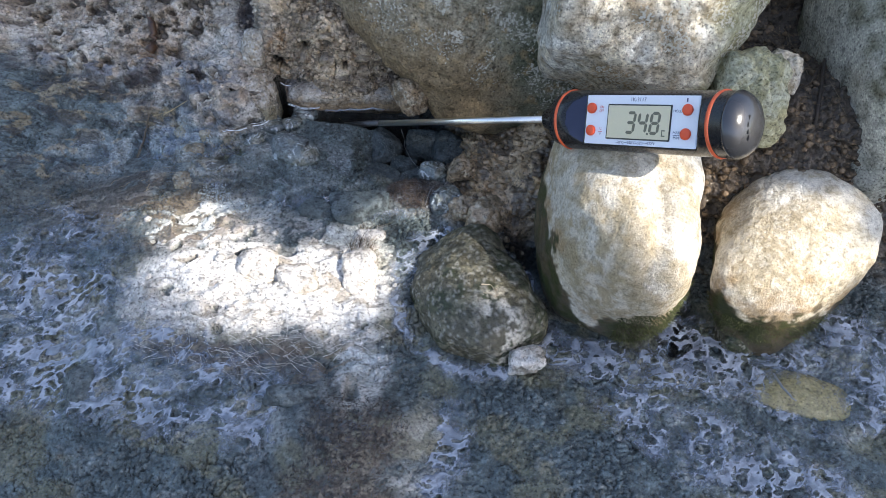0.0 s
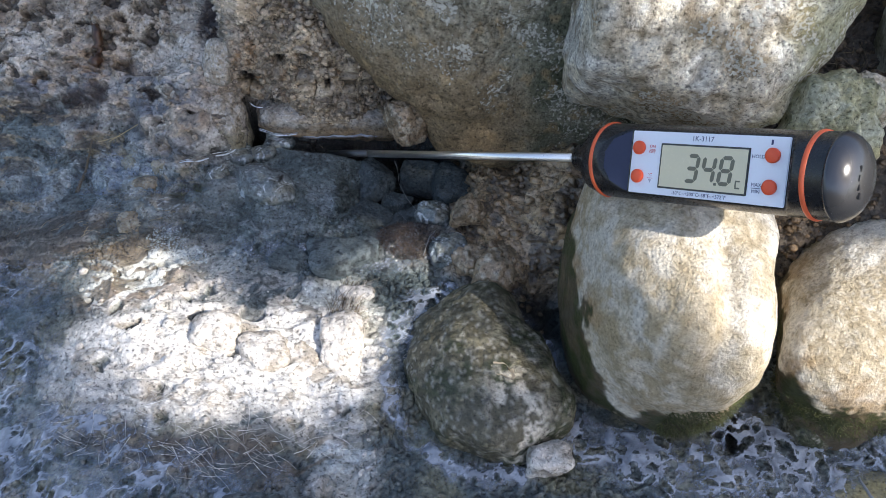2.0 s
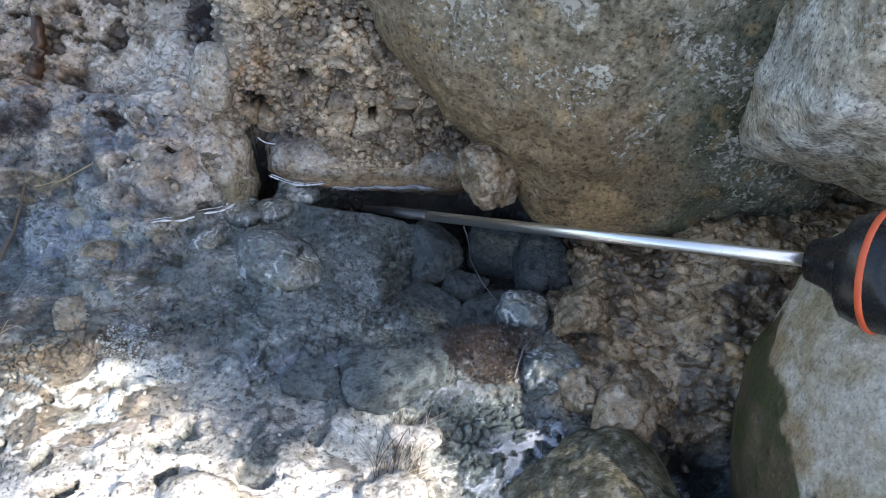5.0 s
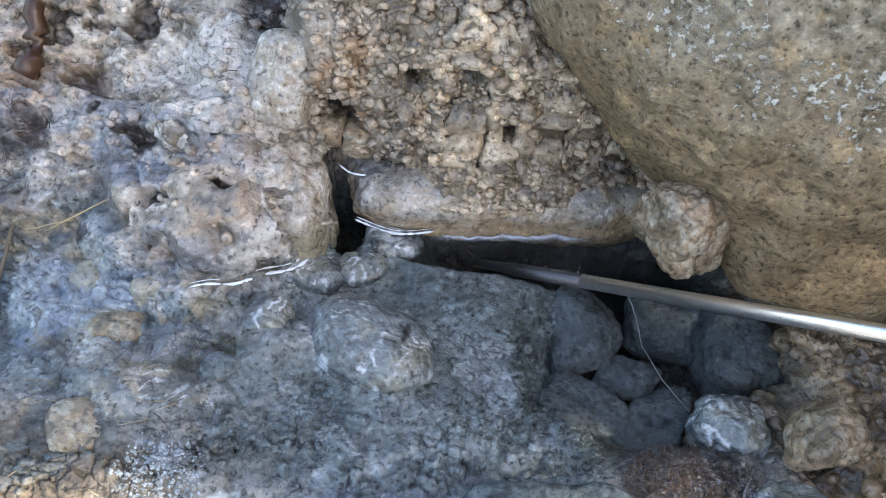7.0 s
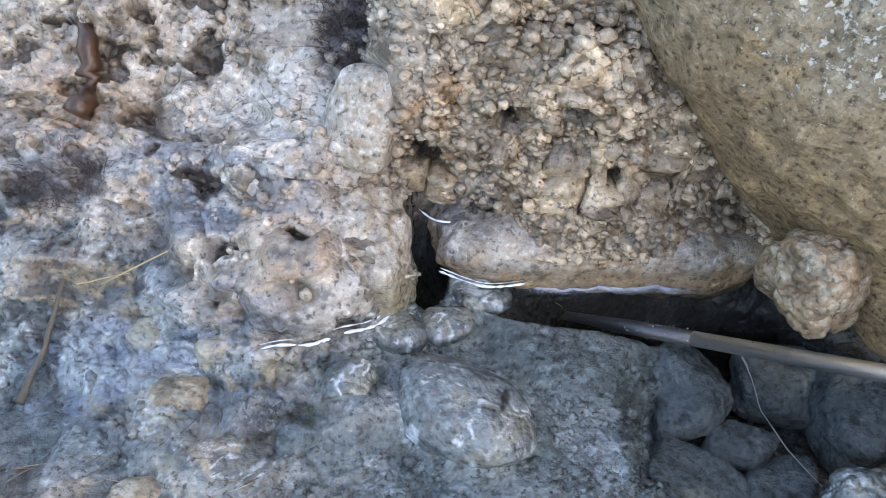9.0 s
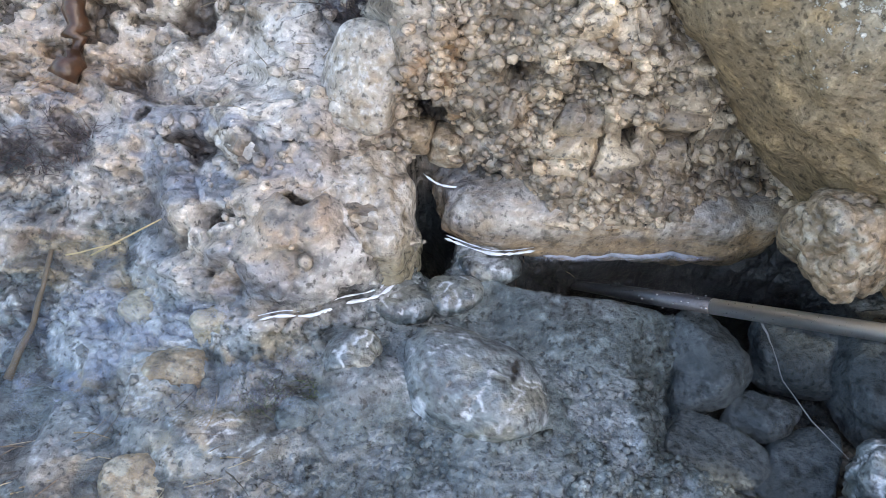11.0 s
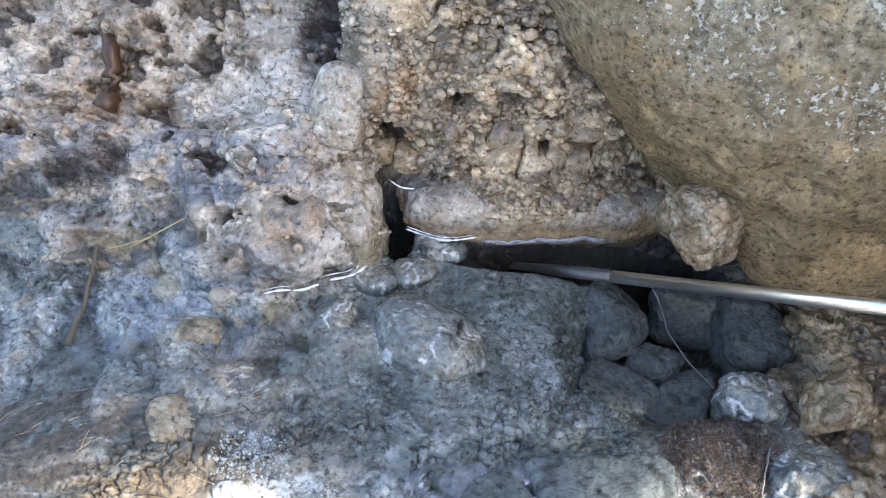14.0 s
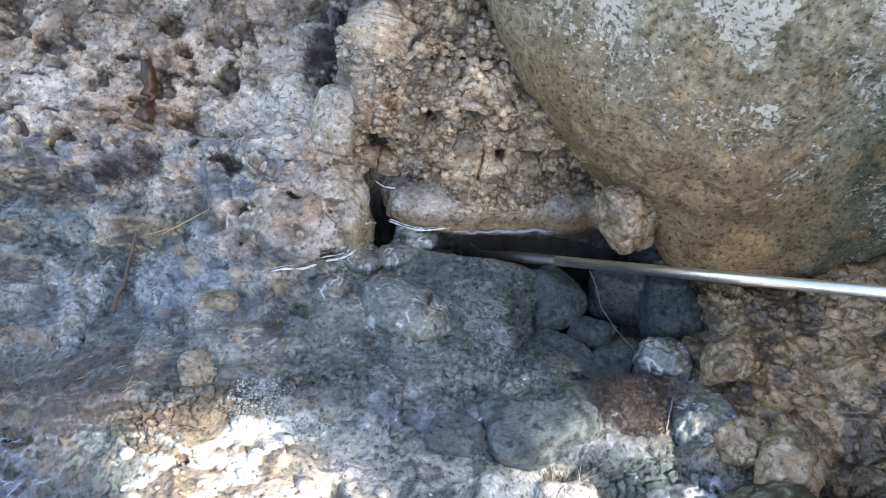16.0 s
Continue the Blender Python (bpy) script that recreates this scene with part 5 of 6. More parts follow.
rock("bank_stone", (-0.0990, 0.3130, -0.003), (0.0108, 0.0140, 0.0185), (0, 0, 12), 53, 6, 1.5, 2, 0.20, 0.07, 0.014,
     knob=0.0006, color=tufa_stone, label="pale crusted stone at the edge of the pool", category="stone", group="stones at the spring mouth")
rock("cap_stone", (-0.1005, 0.3245, 0.0268), (0.0068, 0.0060, 0.0090), (-30, 0, -6), 54, 6, 2.4, 3, 0.07, 0.025, 0.009, knob=0.0003,
     color=tufa_stone, label="smooth beige oval stone set in tufa", category="stone", group="stones at the spring mouth")
for at, rad, seed, paint, text in (((-0.0845, 0.3228, 0.0155), (0.0042, 0.0032, 0.0040), 56, ball_stone, "wet brown tufa lump hanging over the spring mouth"), ((-0.0775, 0.3222, 0.0175), (0.0040, 0.0030, 0.0036), 57, tufa_stone, "wet brown tufa lump hanging over the spring mouth"),
                                   ((-0.0905, 0.3222, 0.0165), (0.0032, 0.0028, 0.0036), 58, ball_stone, "wet brown tufa lump hanging over the spring mouth"), ((-0.1160, 0.3165, 0.0150), (0.0055, 0.0045, 0.0040), 60, tufa_stone, "pale tufa lump on the bank")):
    rock("tufa_lump", at, rad, (0, 0, seed * 37), seed, 5, 1.8, 4, 0.18, 0.08, 0.006, knob=0.0008, color=paint, label=text, category="tufa", group="tufa lumps")

# ---- stones in and round the pool ----
for at, rad, turn, seed in (((-0.0330, 0.3010, -0.009), (0.0072, 0.0080, 0.006), 20, 61), ((-0.0150, 0.3065, -0.012), (0.0085, 0.0062, 0.006), -10, 62), ((-0.0015, 0.3005, -0.009), (0.0085, 0.0100, 0.007), 30, 63),
                            ((-0.0238, 0.2925, -0.012), (0.0058, 0.0034, 0.0034), -15, 64), ((-0.0190, 0.2830, -0.0125), (0.0052, 0.0090, 0.0048), -25, 65), ((-0.0325, 0.2830, -0.0130), (0.0085, 0.0060, 0.0056), -30, 66),
                            ((-0.040, 0.2555, -0.005), (0.012, 0.009, 0.0085), 15, 68), ((-0.058, 0.252, -0.006), (0.008, 0.006, 0.006), 0, 69)):
    rock("pool_stone" if seed < 68 else "muddy_stone", at, tuple(1.08 * v for v in rad), (0, 0, turn), seed, 6, 5.0, 10, 0.14, 0.04, 0.008, knob=0.0002, color=silted if seed < 68 else muddy, mat=SUNK,
         label="blue-grey silted stone under water" if seed < 68 else "rounded stone coated with grey mud", category="stone", group="stones in the pool")
for at, rad, turn, seed, paint, text in (
        ((-0.0085, 0.2785, 0.000), (0.0062, 0.0058, 0.0062), 0, 71, slimy, "small rounded wet grey pebble"),
        ((0.0185, 0.2530, 0.004), (0.0068, 0.0125, 0.0085), -18, 72, ball_stone, "elongated brown wet pebble"),
        ((-0.0010, 0.2610, 0.001), (0.0066, 0.0066, 0.0070), 10, 73, slimy, "round wet grey pebble with slimy film"),
        ((0.0065, 0.2570, 0.002), (0.0060, 0.0070, 0.0065), 40, 74, ball_stone, "knobbly wet tufa lump"),
        ((0.0050, 0.2735, 0.010), (0.0065, 0.0055, 0.0060), 0, 75, ball_stone, "knobbly wet tufa lump"),
        ((0.0375, 0.1815, 0.001), (0.0068, 0.0060, 0.0055), 0, 76, foam_stone, "small gritty pale pebble"),
        ((0.1150, 0.2680, 0.070), (0.0140, 0.0120, 0.0200), 0, 77, tan_boulder, "grey stone lodged behind the thermometer"),
        ((0.1310, 0.2820, 0.076), (0.0070, 0.0065, 0.0075), 0, 78, pale_stone, "small pale pebble in dark soil")):
    rock("pebble", at, rad, (0, 0, turn), seed, 5, 2.4, 7, 0.18, 0.10, 0.008, knob=0.0014, color=paint, label=text, category="stone")
for x, y, rx, ry, turn, seed in ((-0.060, 0.209, 0.008, 0.009, 20, 81), (-0.046, 0.204, 0.0075, 0.011, -15, 82), (-0.034, 0.216, 0.008, 0.012, 10, 83), (-0.079, 0.214, 0.009, 0.007, 0, 84),
                                 (-0.033, 0.240, 0.007, 0.005, 10, 85), (-0.099, 0.192, 0.005, 0.004, 0, 86), (-0.137, 0.158, 0.008, 0.010, 0, 87), (-0.052, 0.156, 0.010, 0.006, 5, 88)):
    rock("coated_pebble", (x, y, height(x, y) - 0.0012), (rx, ry, 0.006), (0, 0, turn), seed, 5, 2.6, 8, 0.20, 0.07, 0.008, knob=0.0005, color=foam_stone if seed < 87 else muddy,
         label="pebble coated with whitish bacterial film" if seed < 87 else "rounded stone coated with grey mud", category="stone", group="coated pebbles")


# ---- crumbs and clods ----
def scatter(name, count, weight, lo, hi, sub, seed, tint, spread, flat, mat, label, category):
    """Many loose bits resting on the ground where weight is high, as one object."""
    r = np.random.RandomState(seed)
    w = (weight * near * np.gradient(gx)[None, :] * np.gradient(gy)[:, None] / np.maximum(0.15, NORMAL[..., 2])).ravel()
    pick = r.choice(w.size, count, p=w / w.sum())
    v, f = ball(sub)
    size = lo + (hi - lo) * r.rand(count) ** 2.5
    shape = 1 + 0.45 * (hash3(np.floor(v[None, :, 0] * 9 + 50) + np.arange(count)[:, None] * 13, np.floor(v[None, :, 1] * 9 + 50) + 0 * np.arange(count)[:, None], np.floor(v[None, :, 2] * 9 + 50) + 0 * np.arange(count)[:, None], seed) - 0.5)
    stretch = np.stack([r.uniform(0.7, 1.3, count), r.uniform(0.7, 1.3, count), r.uniform(0.55, 1.0, count) * flat], 1)
    turn = r.uniform(0, 6.28, count)
    p = v[None] * shape[..., None] * stretch[:, None, :] * size[:, None, None]
    x = p[..., 0] * np.cos(turn)[:, None] - p[..., 1] * np.sin(turn)[:, None]
    y = p[..., 0] * np.sin(turn)[:, None] + p[..., 1] * np.cos(turn)[:, None]
    at, nn = PLACE.reshape(-1, 3)[pick], NORMAL.reshape(-1, 3)[pick]
    co = np.stack([x, y, p[..., 2]], -1) + (at + nn * size[:, None] * 0.25 * flat)[:, None, :]
    faces = (f[None] + (np.arange(count) * len(v))[:, None, None]).reshape(-1, 3)
    own = GC.reshape(-1, 3)[pick]
    c = own * (1 - spread) + np.array(tint) * spread
    c = c * r.uniform(0.65, 1.35, count)[:, None]
    col = np.concatenate([np.repeat(c, len(v), 0), np.repeat(GW.reshape(-1)[pick], len(v))[:, None]], 1)
    return tagged(new(name, mesh_of(name, co.reshape(-1, 3), faces, mat, col, flat=False)), label, category, kind="stuff")


lowland = (1 - BANK) * (Z > -0.03) * (Y < 0.315)
scatter("mud_crumbs", 5000, lowland * (1 - FOAM) * (swells(X, Y) < 0.0008) * smooth(0.45, 0.6, fbm2(X / 0.02, Y / 0.02, 3, 201)), 0.0003, 0.0016, 1, 1, (0.19, 0.20, 0.20), 0.4, 0.7, GROUND, "crumbs of grey mud on the pool floor", "mud")
scatter("mud_crumbs", 2000, lowland * (1 - FOAM) * (swells(X, Y) < 0.0012) * smooth(-0.115, -0.100, X) * smooth(-0.030, -0.040, X + 0.3 * (Y - 0.29)) * smooth(0.245, 0.255, Y) * (0.12 + smooth(0.44, 0.58, fbm2(X / 0.012, Y / 0.012, 3, 207))), 0.0003, 0.0009, 1, 11, (0.10, 0.12, 0.125), 0.2, 0.5, GROUND, "crumbs of grey mud on the pool floor", "mud")
scatter("mud_crumbs", 6000, lowland * (1 - FOAM) * (Y < 0.20) * (X > -0.02) * (X < 0.16) * (0.1 + smooth(0.46, 0.6, fbm2(X / 0.02, Y / 0.02, 3, 209))), 0.0004, 0.0014, 1, 12, (0.10, 0.12, 0.125), 0.2, 0.5, GROUND, "crumbs of grey mud in the brook", "mud")
scatter("tufa_grains", 12000, BANK * (0.06 + 0.94 * smooth(-0.100, -0.085, X)) * (1 - SOIL) * (Y < 0.39) * (X < 0.0) * (Z > 0.011) * smooth(0.34, 0.48, fbm2(X / 0.012, (Y + ZB) / 0.012, 3, 203)), 0.0005, 0.0017, 1, 2, (0.50, 0.40, 0.29), 0.3, 0.9, GROUND, "pale knobbly tufa grains on the bank", "tufa")
scatter("soil_clods", 7000, np.maximum(SOIL, BANK * (X > 0.0) * (Y < 0.32)) * (Y < 0.40), 0.0004, 0.0024, 1, 3, (0.27, 0.18, 0.10), 0.4, 0.9, GROUND, "dark crumbly soil between the stones", "soil")
scatter("foam_flakes", 220, FOAM * (1 - BANK), 0.0004, 0.0024, 1, 4, (0.60, 0.57, 0.54), 0.5, 0.6, GROUND, "flakes of dried whitish crust", "crust")


scatter("bubbly_foam", 900, (spot(X, Y, -0.1065, 0.2555, 0.0065, 0.0060, 20, 0.4) + 0.8 * spot(X, Y, -0.094, 0.2495, 0.0050, 0.0030, 0, 0.4)) * lowland, 0.00018, 0.00045, 1, 9, (0.52, 0.57, 0.60), 0.7, 0.9, GROUND, "patch of tiny whitish gas bubbles on the mud", "foam")


# ---- fibres, roots and litter ----
def fibres(name, count, sampler, length, radius, lean, colors, seed, lift=0.3, mat=None, arch=0.35):
    """A mesh of many thin bent fibres that start at sampler(rng) -> place, direction."""
    r = np.random.RandomState(seed)
    k, sides = 5, 3
    co, fc, col = [], [], []
    ring = np.stack([np.cos(np.arange(sides) * 2.0944), np.sin(np.arange(sides) * 2.0944)], 1)
    for n in range(count):
        at, way = sampler(r)
        way = np.array(way) + r.normal(size=3) * lean
        way[2] = abs(way[2]) * lift
        way /= np.linalg.norm(way) + 1e-9
        side = np.cross(way, (0, 0, 1.0)) + 1e-6
        side /= np.linalg.norm(side)
        up = np.cross(side, way)
        size = length * r.uniform(0.5, 1.5)
        bend, droop = r.normal() * 0.5, r.uniform(0.0, arch)
        c = np.array(colors[r.randint(len(colors))]) * r.uniform(0.7, 1.3)
        first = len(co)
        for j in range(k):
            t = j / (k - 1)
            p = np.array(at) + way * size * t + side * size * bend * t * t + up * size * (0.25 * math.sin(t * 3.1) * (droop + 0.2) - droop * 0.4 * t * t)
            rr = radius * r.uniform(0.8, 1.2) * (1 - 0.7 * t)
            for x, y in ring:
                co.append(p + side * x * rr + up * y * rr)
                col.append((*c, 0.5))
        for j in range(k - 1):
            for q in range(sides):
                a, b = first + j * sides + q, first + j * sides + (q + 1) % sides
                fc.append((a, b, b + sides, a + sides))
    return mesh_of(name, np.array(co), np.array(fc), mat or GROUND, np.array(col))


def on_disc(cx, cy, rx, ry, turn=0.0, way=(0, 0, 1), up=0.0):
    c, s = math.cos(radians(turn)), math.sin(radians(turn))

    def pick(r):
        a, d = r.uniform(0, 6.283), math.sqrt(r.rand())
        u, v = rx * d * math.cos(a), ry * d * math.sin(a)
        x, y = cx + u * c - v * s, cy + u * s + v * c
        return (x, y, height(x, y) + up), way
    return pick


def strewn(name, count, place, length, radius, lean, colors, seed, label, category, kind="", lift=0.3, arch=0.35):
    return tagged(new(name, fibres(name, count, place, length, radius, lean, colors, seed, lift, None, arch)), label, category, kind=kind)


DARK_RED = ((0.055, 0.036, 0.032), (0.085, 0.055, 0.042), (0.035, 0.030, 0.030), (0.13, 0.105, 0.085), (0.11, 0.12, 0.15))
PALE = ((0.62, 0.60, 0.57), (0.50, 0.47, 0.43), (0.72, 0.70, 0.68))
BROWN = ((0.17, 0.12, 0.075), (0.26, 0.20, 0.12), (0.10, 0.08, 0.06), (0.34, 0.28, 0.19))
GREEN = ((0.07, 0.09, 0.025), (0.10, 0.12, 0.04), (0.05, 0.06, 0.02), (0.16, 0.16, 0.08))
strewn("algae_clump", 3000, on_disc(-0.0165, 0.2645, 0.0112, 0.0094), 0.0011, 0.00013, 0.9, DARK_RED, 301, "dark reddish brown algae tuft at the pool edge", "algae", lift=0.6)
strewn("algae_clump", 900, on_disc(-0.026, 0.143, 0.021, 0.015), 0.0016, 0.00016, 0.9, DARK_RED, 302, "dark reddish brown algae mound in the brook", "algae", lift=0.6)
strewn("algae_clump", 700, on_disc(-0.030, 0.118, 0.021, 0.012), 0.0016, 0.00016, 0.9, DARK_RED, 303, "dark reddish brown algae mound in the brook", "algae", lift=0.6)
strewn("brown_fibres", 110, on_disc(-0.140, 0.255, 0.036, 0.014, 20, (0.85, 0.5, 0.02)), 0.007, 0.00014, 0.35, BROWN + ((0.05, 0.04, 0.035),), 304, "combed brown plant fibres lying in wet slime", "fibres", "stuff", 0.04, 0.06)
strewn("brown_fibres", 160, on_disc(-0.036, 0.226, 0.005, 0.020, 0, (0.1, 0.95, 0.02)), 0.011, 0.00014, 0.12, BROWN + PALE, 305, "rootlets crossing the white crust", "fibres", "stuff", 0.02, 0.05)
strewn("pale_fibres", 420, on_disc(-0.078, 0.186, 0.055, 0.022, 5, (0.9, -0.1, 0.03)), 0.008, 0.00013, 0.4, PALE, 306, "pale filaments on the white crust", "fibres", "stuff", 0.12, 0.2)
strewn("pale_fibres", 160, on_disc(0.000, 0.222, 0.016, 0.012, 40, (0.75, 0.6, 0.03)), 0.010, 0.00012, 0.25, PALE, 307, "pale slimy filaments beside the mossy stone", "fibres", "stuff", 0.1, 0.15)
strewn("soil_fibres", 420, on_disc(0.145, 0.300, 0.05, 0.04), 0.008, 0.00013, 0.9, BROWN, 309, "fine roots and litter in dark soil", "fibres", "stuff", 0.4, 0.3)
strewn("bank_fibres", 90, on_disc(-0.10, 0.330, 0.09, 0.022), 0.004, 0.00010, 0.8, BROWN, 310, "bits of root and litter on the tufa bank", "fibres", "stuff", 0.3, 0.3)


def moss_on(stone, count, pick, seed, label):
    """Short moss on the part of a stone's surface that pick() chooses."""
    me = stone.data
    co = np.empty(len(me.vertices) * 3, np.float32)
    me.vertices.foreach_get("co", co)
    no = np.empty(len(me.vertices) * 3, np.float32)
    me.vertex_normals.foreach_get("vector", no)
    co, no = co.reshape(-1, 3) + np.array(stone.location), no.reshape(-1, 3)
    some = np.nonzero(pick(co))[0]
    if not len(some):
        return None

    def place(r):
        k = some[r.randint(len(some))]
        return co[k], no[k]
    return tagged(new("moss", fibres("moss", count, place, 0.0019, 0.00013, 0.6, GREEN, seed, 0.8)), label, "moss")


cobbles = [o for o in scene.objects if o.name.startswith("cobble")]
moss_on(cobbles[0], 3200, lambda p: (p[:, 2] > 0.004) & (p[:, 2] < 0.033 + 0.016 * (fbm3(p / 0.01, 3, 5) - 0.5)) & (p[:, 0] > 0.070) & (p[:, 0] < 0.103) & (p[:, 1] < 0.212), 311, "short green moss on the foot of a pale cobble")
moss_on(cobbles[1], 900, lambda p: (p[:, 2] > 0.004) & (p[:, 2] < 0.016 + 0.012 * (fbm3(p / 0.01, 3, 6) - 0.5)) & (p[:, 1] < 0.215), 312, "short green moss on the foot of a pale cobble")


PURPLE = ((0.060, 0.045, 0.055), (0.09, 0.07, 0.08), (0.04, 0.03, 0.03), (0.13, 0.09, 0.075))
strewn("rotten_litter", 1500, on_disc(-0.100, 0.3415, 0.011, 0.009), 0.0035, 0.00009, 0.8, PURPLE, 321, "matted dark purplish litter on the bank", "litter", lift=0.6)
strewn("rotten_litter", 350, on_disc(-0.1555, 0.3165, 0.010, 0.004, 10), 0.0035, 0.00009, 0.8, PURPLE, 322, "matted dark purplish litter on the bank", "litter", lift=0.5)


def crumpled_leaf(name, at, size, turn, mat, seed, label, cat="leaf"):
    """A dry leaf with a midrib fold and a curled, torn rim."""
    r = np.random.RandomState(seed)
    bm = bmesh.new()
    nu, nv = 12, 9
    grid = []
    for i in range(nu):
        u = i / (nu - 1)
        half = math.sin(math.pi * (0.06 + 0.9 * u)) ** 0.7
        row = []
        for j in range(nv):
            v = (j / (nv - 1) - 0.5) * 2
            rag = 1 + 0.18 * r.normal() * (abs(v) > 0.9)
            row.append(bm.verts.new(((u - 0.5) * 2 * size[0], v * half * size[1] * rag, size[2] * (abs(v) ** 1.5 * 0.8 + 0.5 * math.sin(u * 7 + v * 2) * 0.4 + 0.12 * r.normal()))))
        grid.append(row)
    for a, b in zip(grid, grid[1:]):
        for j in range(nv - 1):
            bm.faces.new((a[j], a[j + 1], b[j + 1], b[j]))
    for f in bm.faces:
        f.smooth = True
    bmesh.ops.solidify(bm, geom=list(bm.faces), thickness=0.00015)
    ob = part(name, bm, mat)
    ob.matrix_world = pose(*at, *turn)
    return tagged(ob, label, cat)


RUST = plain("wet_rusty_wood", (0.055, 0.024, 0.010), rough=0.35, grain=0.9, scale=700, bump=1.0, coat=0.2)
crumpled_leaf("dry_leaf", (0.0205, 0.2025, 0.0155), (0.0045, 0.0022, 0.0012), (10, -10, -35), plain("pale_dry_leaf", (0.55, 0.47, 0.36), rough=0.6, grain=0.2), 6, "small pale dry leaf lying on the mossy stone")


def stick(name, points, radii, mat, label, category="twig", steps=7):
    pts, rr = [], []
    rnd = random.Random(len(points) + int(points[0][0] * 1e5))
    for k in range(len(points) - 1):
        for j in range(4):
            t = j / 4
            p = Vector(points[k]).lerp(Vector(points[k + 1]), t)
            pts.append(p + Vector((rnd.gauss(0, 1), rnd.gauss(0, 1), rnd.gauss(0, 1))) * radii[k] * 0.35)
            rr.append((radii[k] + (radii[k + 1] - radii[k]) * t) * rnd.uniform(0.85, 1.15))
    pts.append(Vector(points[-1]))
    rr.append(radii[-1])
    return tagged(tube(pts, rr, mat, name, None, steps), label, category)


def laid(points, up):
    return [(x, y, height(x, y) + up) for x, y in points]


stick("rusty_twig", laid([(-0.157, 0.343), (-0.1535, 0.337), (-0.1525, 0.331), (-0.1535, 0.326)], 0.0022), [0.0010, 0.0022, 0.0012, 0.0028], RUST, "short wet rust-brown twig on the bank", steps=9)
stick("root", laid([(0.203, 0.372), (0.175, 0.343), (0.156, 0.306), (0.149, 0.275), (0.152, 0.255)], 0.003), [0.0006, 0.0007, 0.0008, 0.0009, 0.0006], ROOT, "thin dark root hanging down the soil", "root")
stick("root", laid([(0.156, 0.306), (0.147, 0.292), (0.136, 0.285)], 0.002), [0.0005, 0.0004, 0.0002], ROOT, "thin dark side root in the soil", "root")
stick("root", laid([(0.190, 0.36), (0.165, 0.352), (0.140, 0.345)], 0.003), [0.0004, 0.0005, 0.0003], ROOT, "thin dark side root in the soil", "root")
stick("plant_stem", laid([(-0.1505, 0.302), (-0.1515, 0.292), (-0.152, 0.281)], 0.0010), [0.0004, 0.0005, 0.0008], TWIG, "brown plant stem on the slimy bank", "twig")
stick("straw", laid([(-0.144, 0.3025), (-0.131, 0.3060)], 0.0012), [0.00018, 0.00012], STRAW, "dry pale straw on the bank", "straw")
stick("straw", laid([(-0.148, 0.3015), (-0.139, 0.3045)], 0.0014), [0.00014, 0.00012], STRAW, "dry pale straw on the bank", "straw")
stick("straw", laid([(-0.0700, 0.3440), (-0.0690, 0.3395)], 0.0020), [0.0005, 0.0003], STRAW, "short yellow straw stuck in the tufa", "straw")
stick("twig", laid([(-0.083, 0.332), (-0.076, 0.333)], 0.0012), [0.0004, 0.0003], TWIG, "small dark twig in the tufa wall", "twig")
stick("slime_thread", [(-0.0262, 0.3050, 0.0004), (-0.0245, 0.3005, -0.0006), (-0.0232, 0.2945, -0.0016), (-0.0195, 0.2875, -0.0016), (-0.0150, 0.2810, -0.0010)], [0.00022, 0.00010, 0.00009, 0.00009, 0.00006], THREAD, "pale slime thread trailing from the probe", "thread")
stick("slime_thread", laid([(-0.0060, 0.2690), (-0.0085, 0.2640), (-0.0100, 0.2570)], 0.001), [0.00015, 0.0002, 0.00015], THREAD, "pale slime thread at the pool edge", "thread")
stick("slime_thread", laid([(0.1375, 0.1850), (0.1400, 0.1790), (0.1450, 0.1740)], 0.0065), [0.0004, 0.0005, 0.0003], THREAD, "pale slimy blade across the yellow stone", "thread")


# pale colour that imitates sky glints on the water's edge
GLEAM = plain("painted_glint_white", (0.66, 0.72, 0.80), rough=0.12, grain=0.25, scale=900, coat=1.0)


def glint_rim(points, up, width, label, strands=2):
    """Whitish strands along a water line that stand in for its bright glints."""
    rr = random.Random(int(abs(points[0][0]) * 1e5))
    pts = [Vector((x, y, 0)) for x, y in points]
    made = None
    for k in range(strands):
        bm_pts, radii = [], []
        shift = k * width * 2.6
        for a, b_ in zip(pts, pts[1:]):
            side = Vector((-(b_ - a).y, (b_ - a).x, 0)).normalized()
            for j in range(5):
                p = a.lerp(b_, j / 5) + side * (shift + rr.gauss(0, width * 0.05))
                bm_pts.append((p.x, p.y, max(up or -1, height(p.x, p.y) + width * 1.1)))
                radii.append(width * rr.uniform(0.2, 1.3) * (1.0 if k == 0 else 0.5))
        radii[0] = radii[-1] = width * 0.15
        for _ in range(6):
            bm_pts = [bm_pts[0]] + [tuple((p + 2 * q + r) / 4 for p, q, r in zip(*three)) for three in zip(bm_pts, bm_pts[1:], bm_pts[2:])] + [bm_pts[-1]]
        # the first strand of each painted glint carries the label
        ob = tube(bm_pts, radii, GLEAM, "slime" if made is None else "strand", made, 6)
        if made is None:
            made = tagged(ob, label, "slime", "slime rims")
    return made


glint_rim([(-0.1110, 0.2905), (-0.1075, 0.2920), (-0.1020, 0.2925), (-0.0975, 0.2960), (-0.0934, 0.2980), (-0.0908, 0.3000), (-0.0890, 0.3045)], 0.0012, 0.00034, "white painted glint along the water line at the bank stone", 2)
glint_rim([(-0.0830, 0.3105), (-0.0790, 0.3092), (-0.0745, 0.3082), (-0.0708, 0.3090), (-0.0660, 0.3108)], 0.0045, 0.00030, "white painted glint at the end of the ledge", 2)
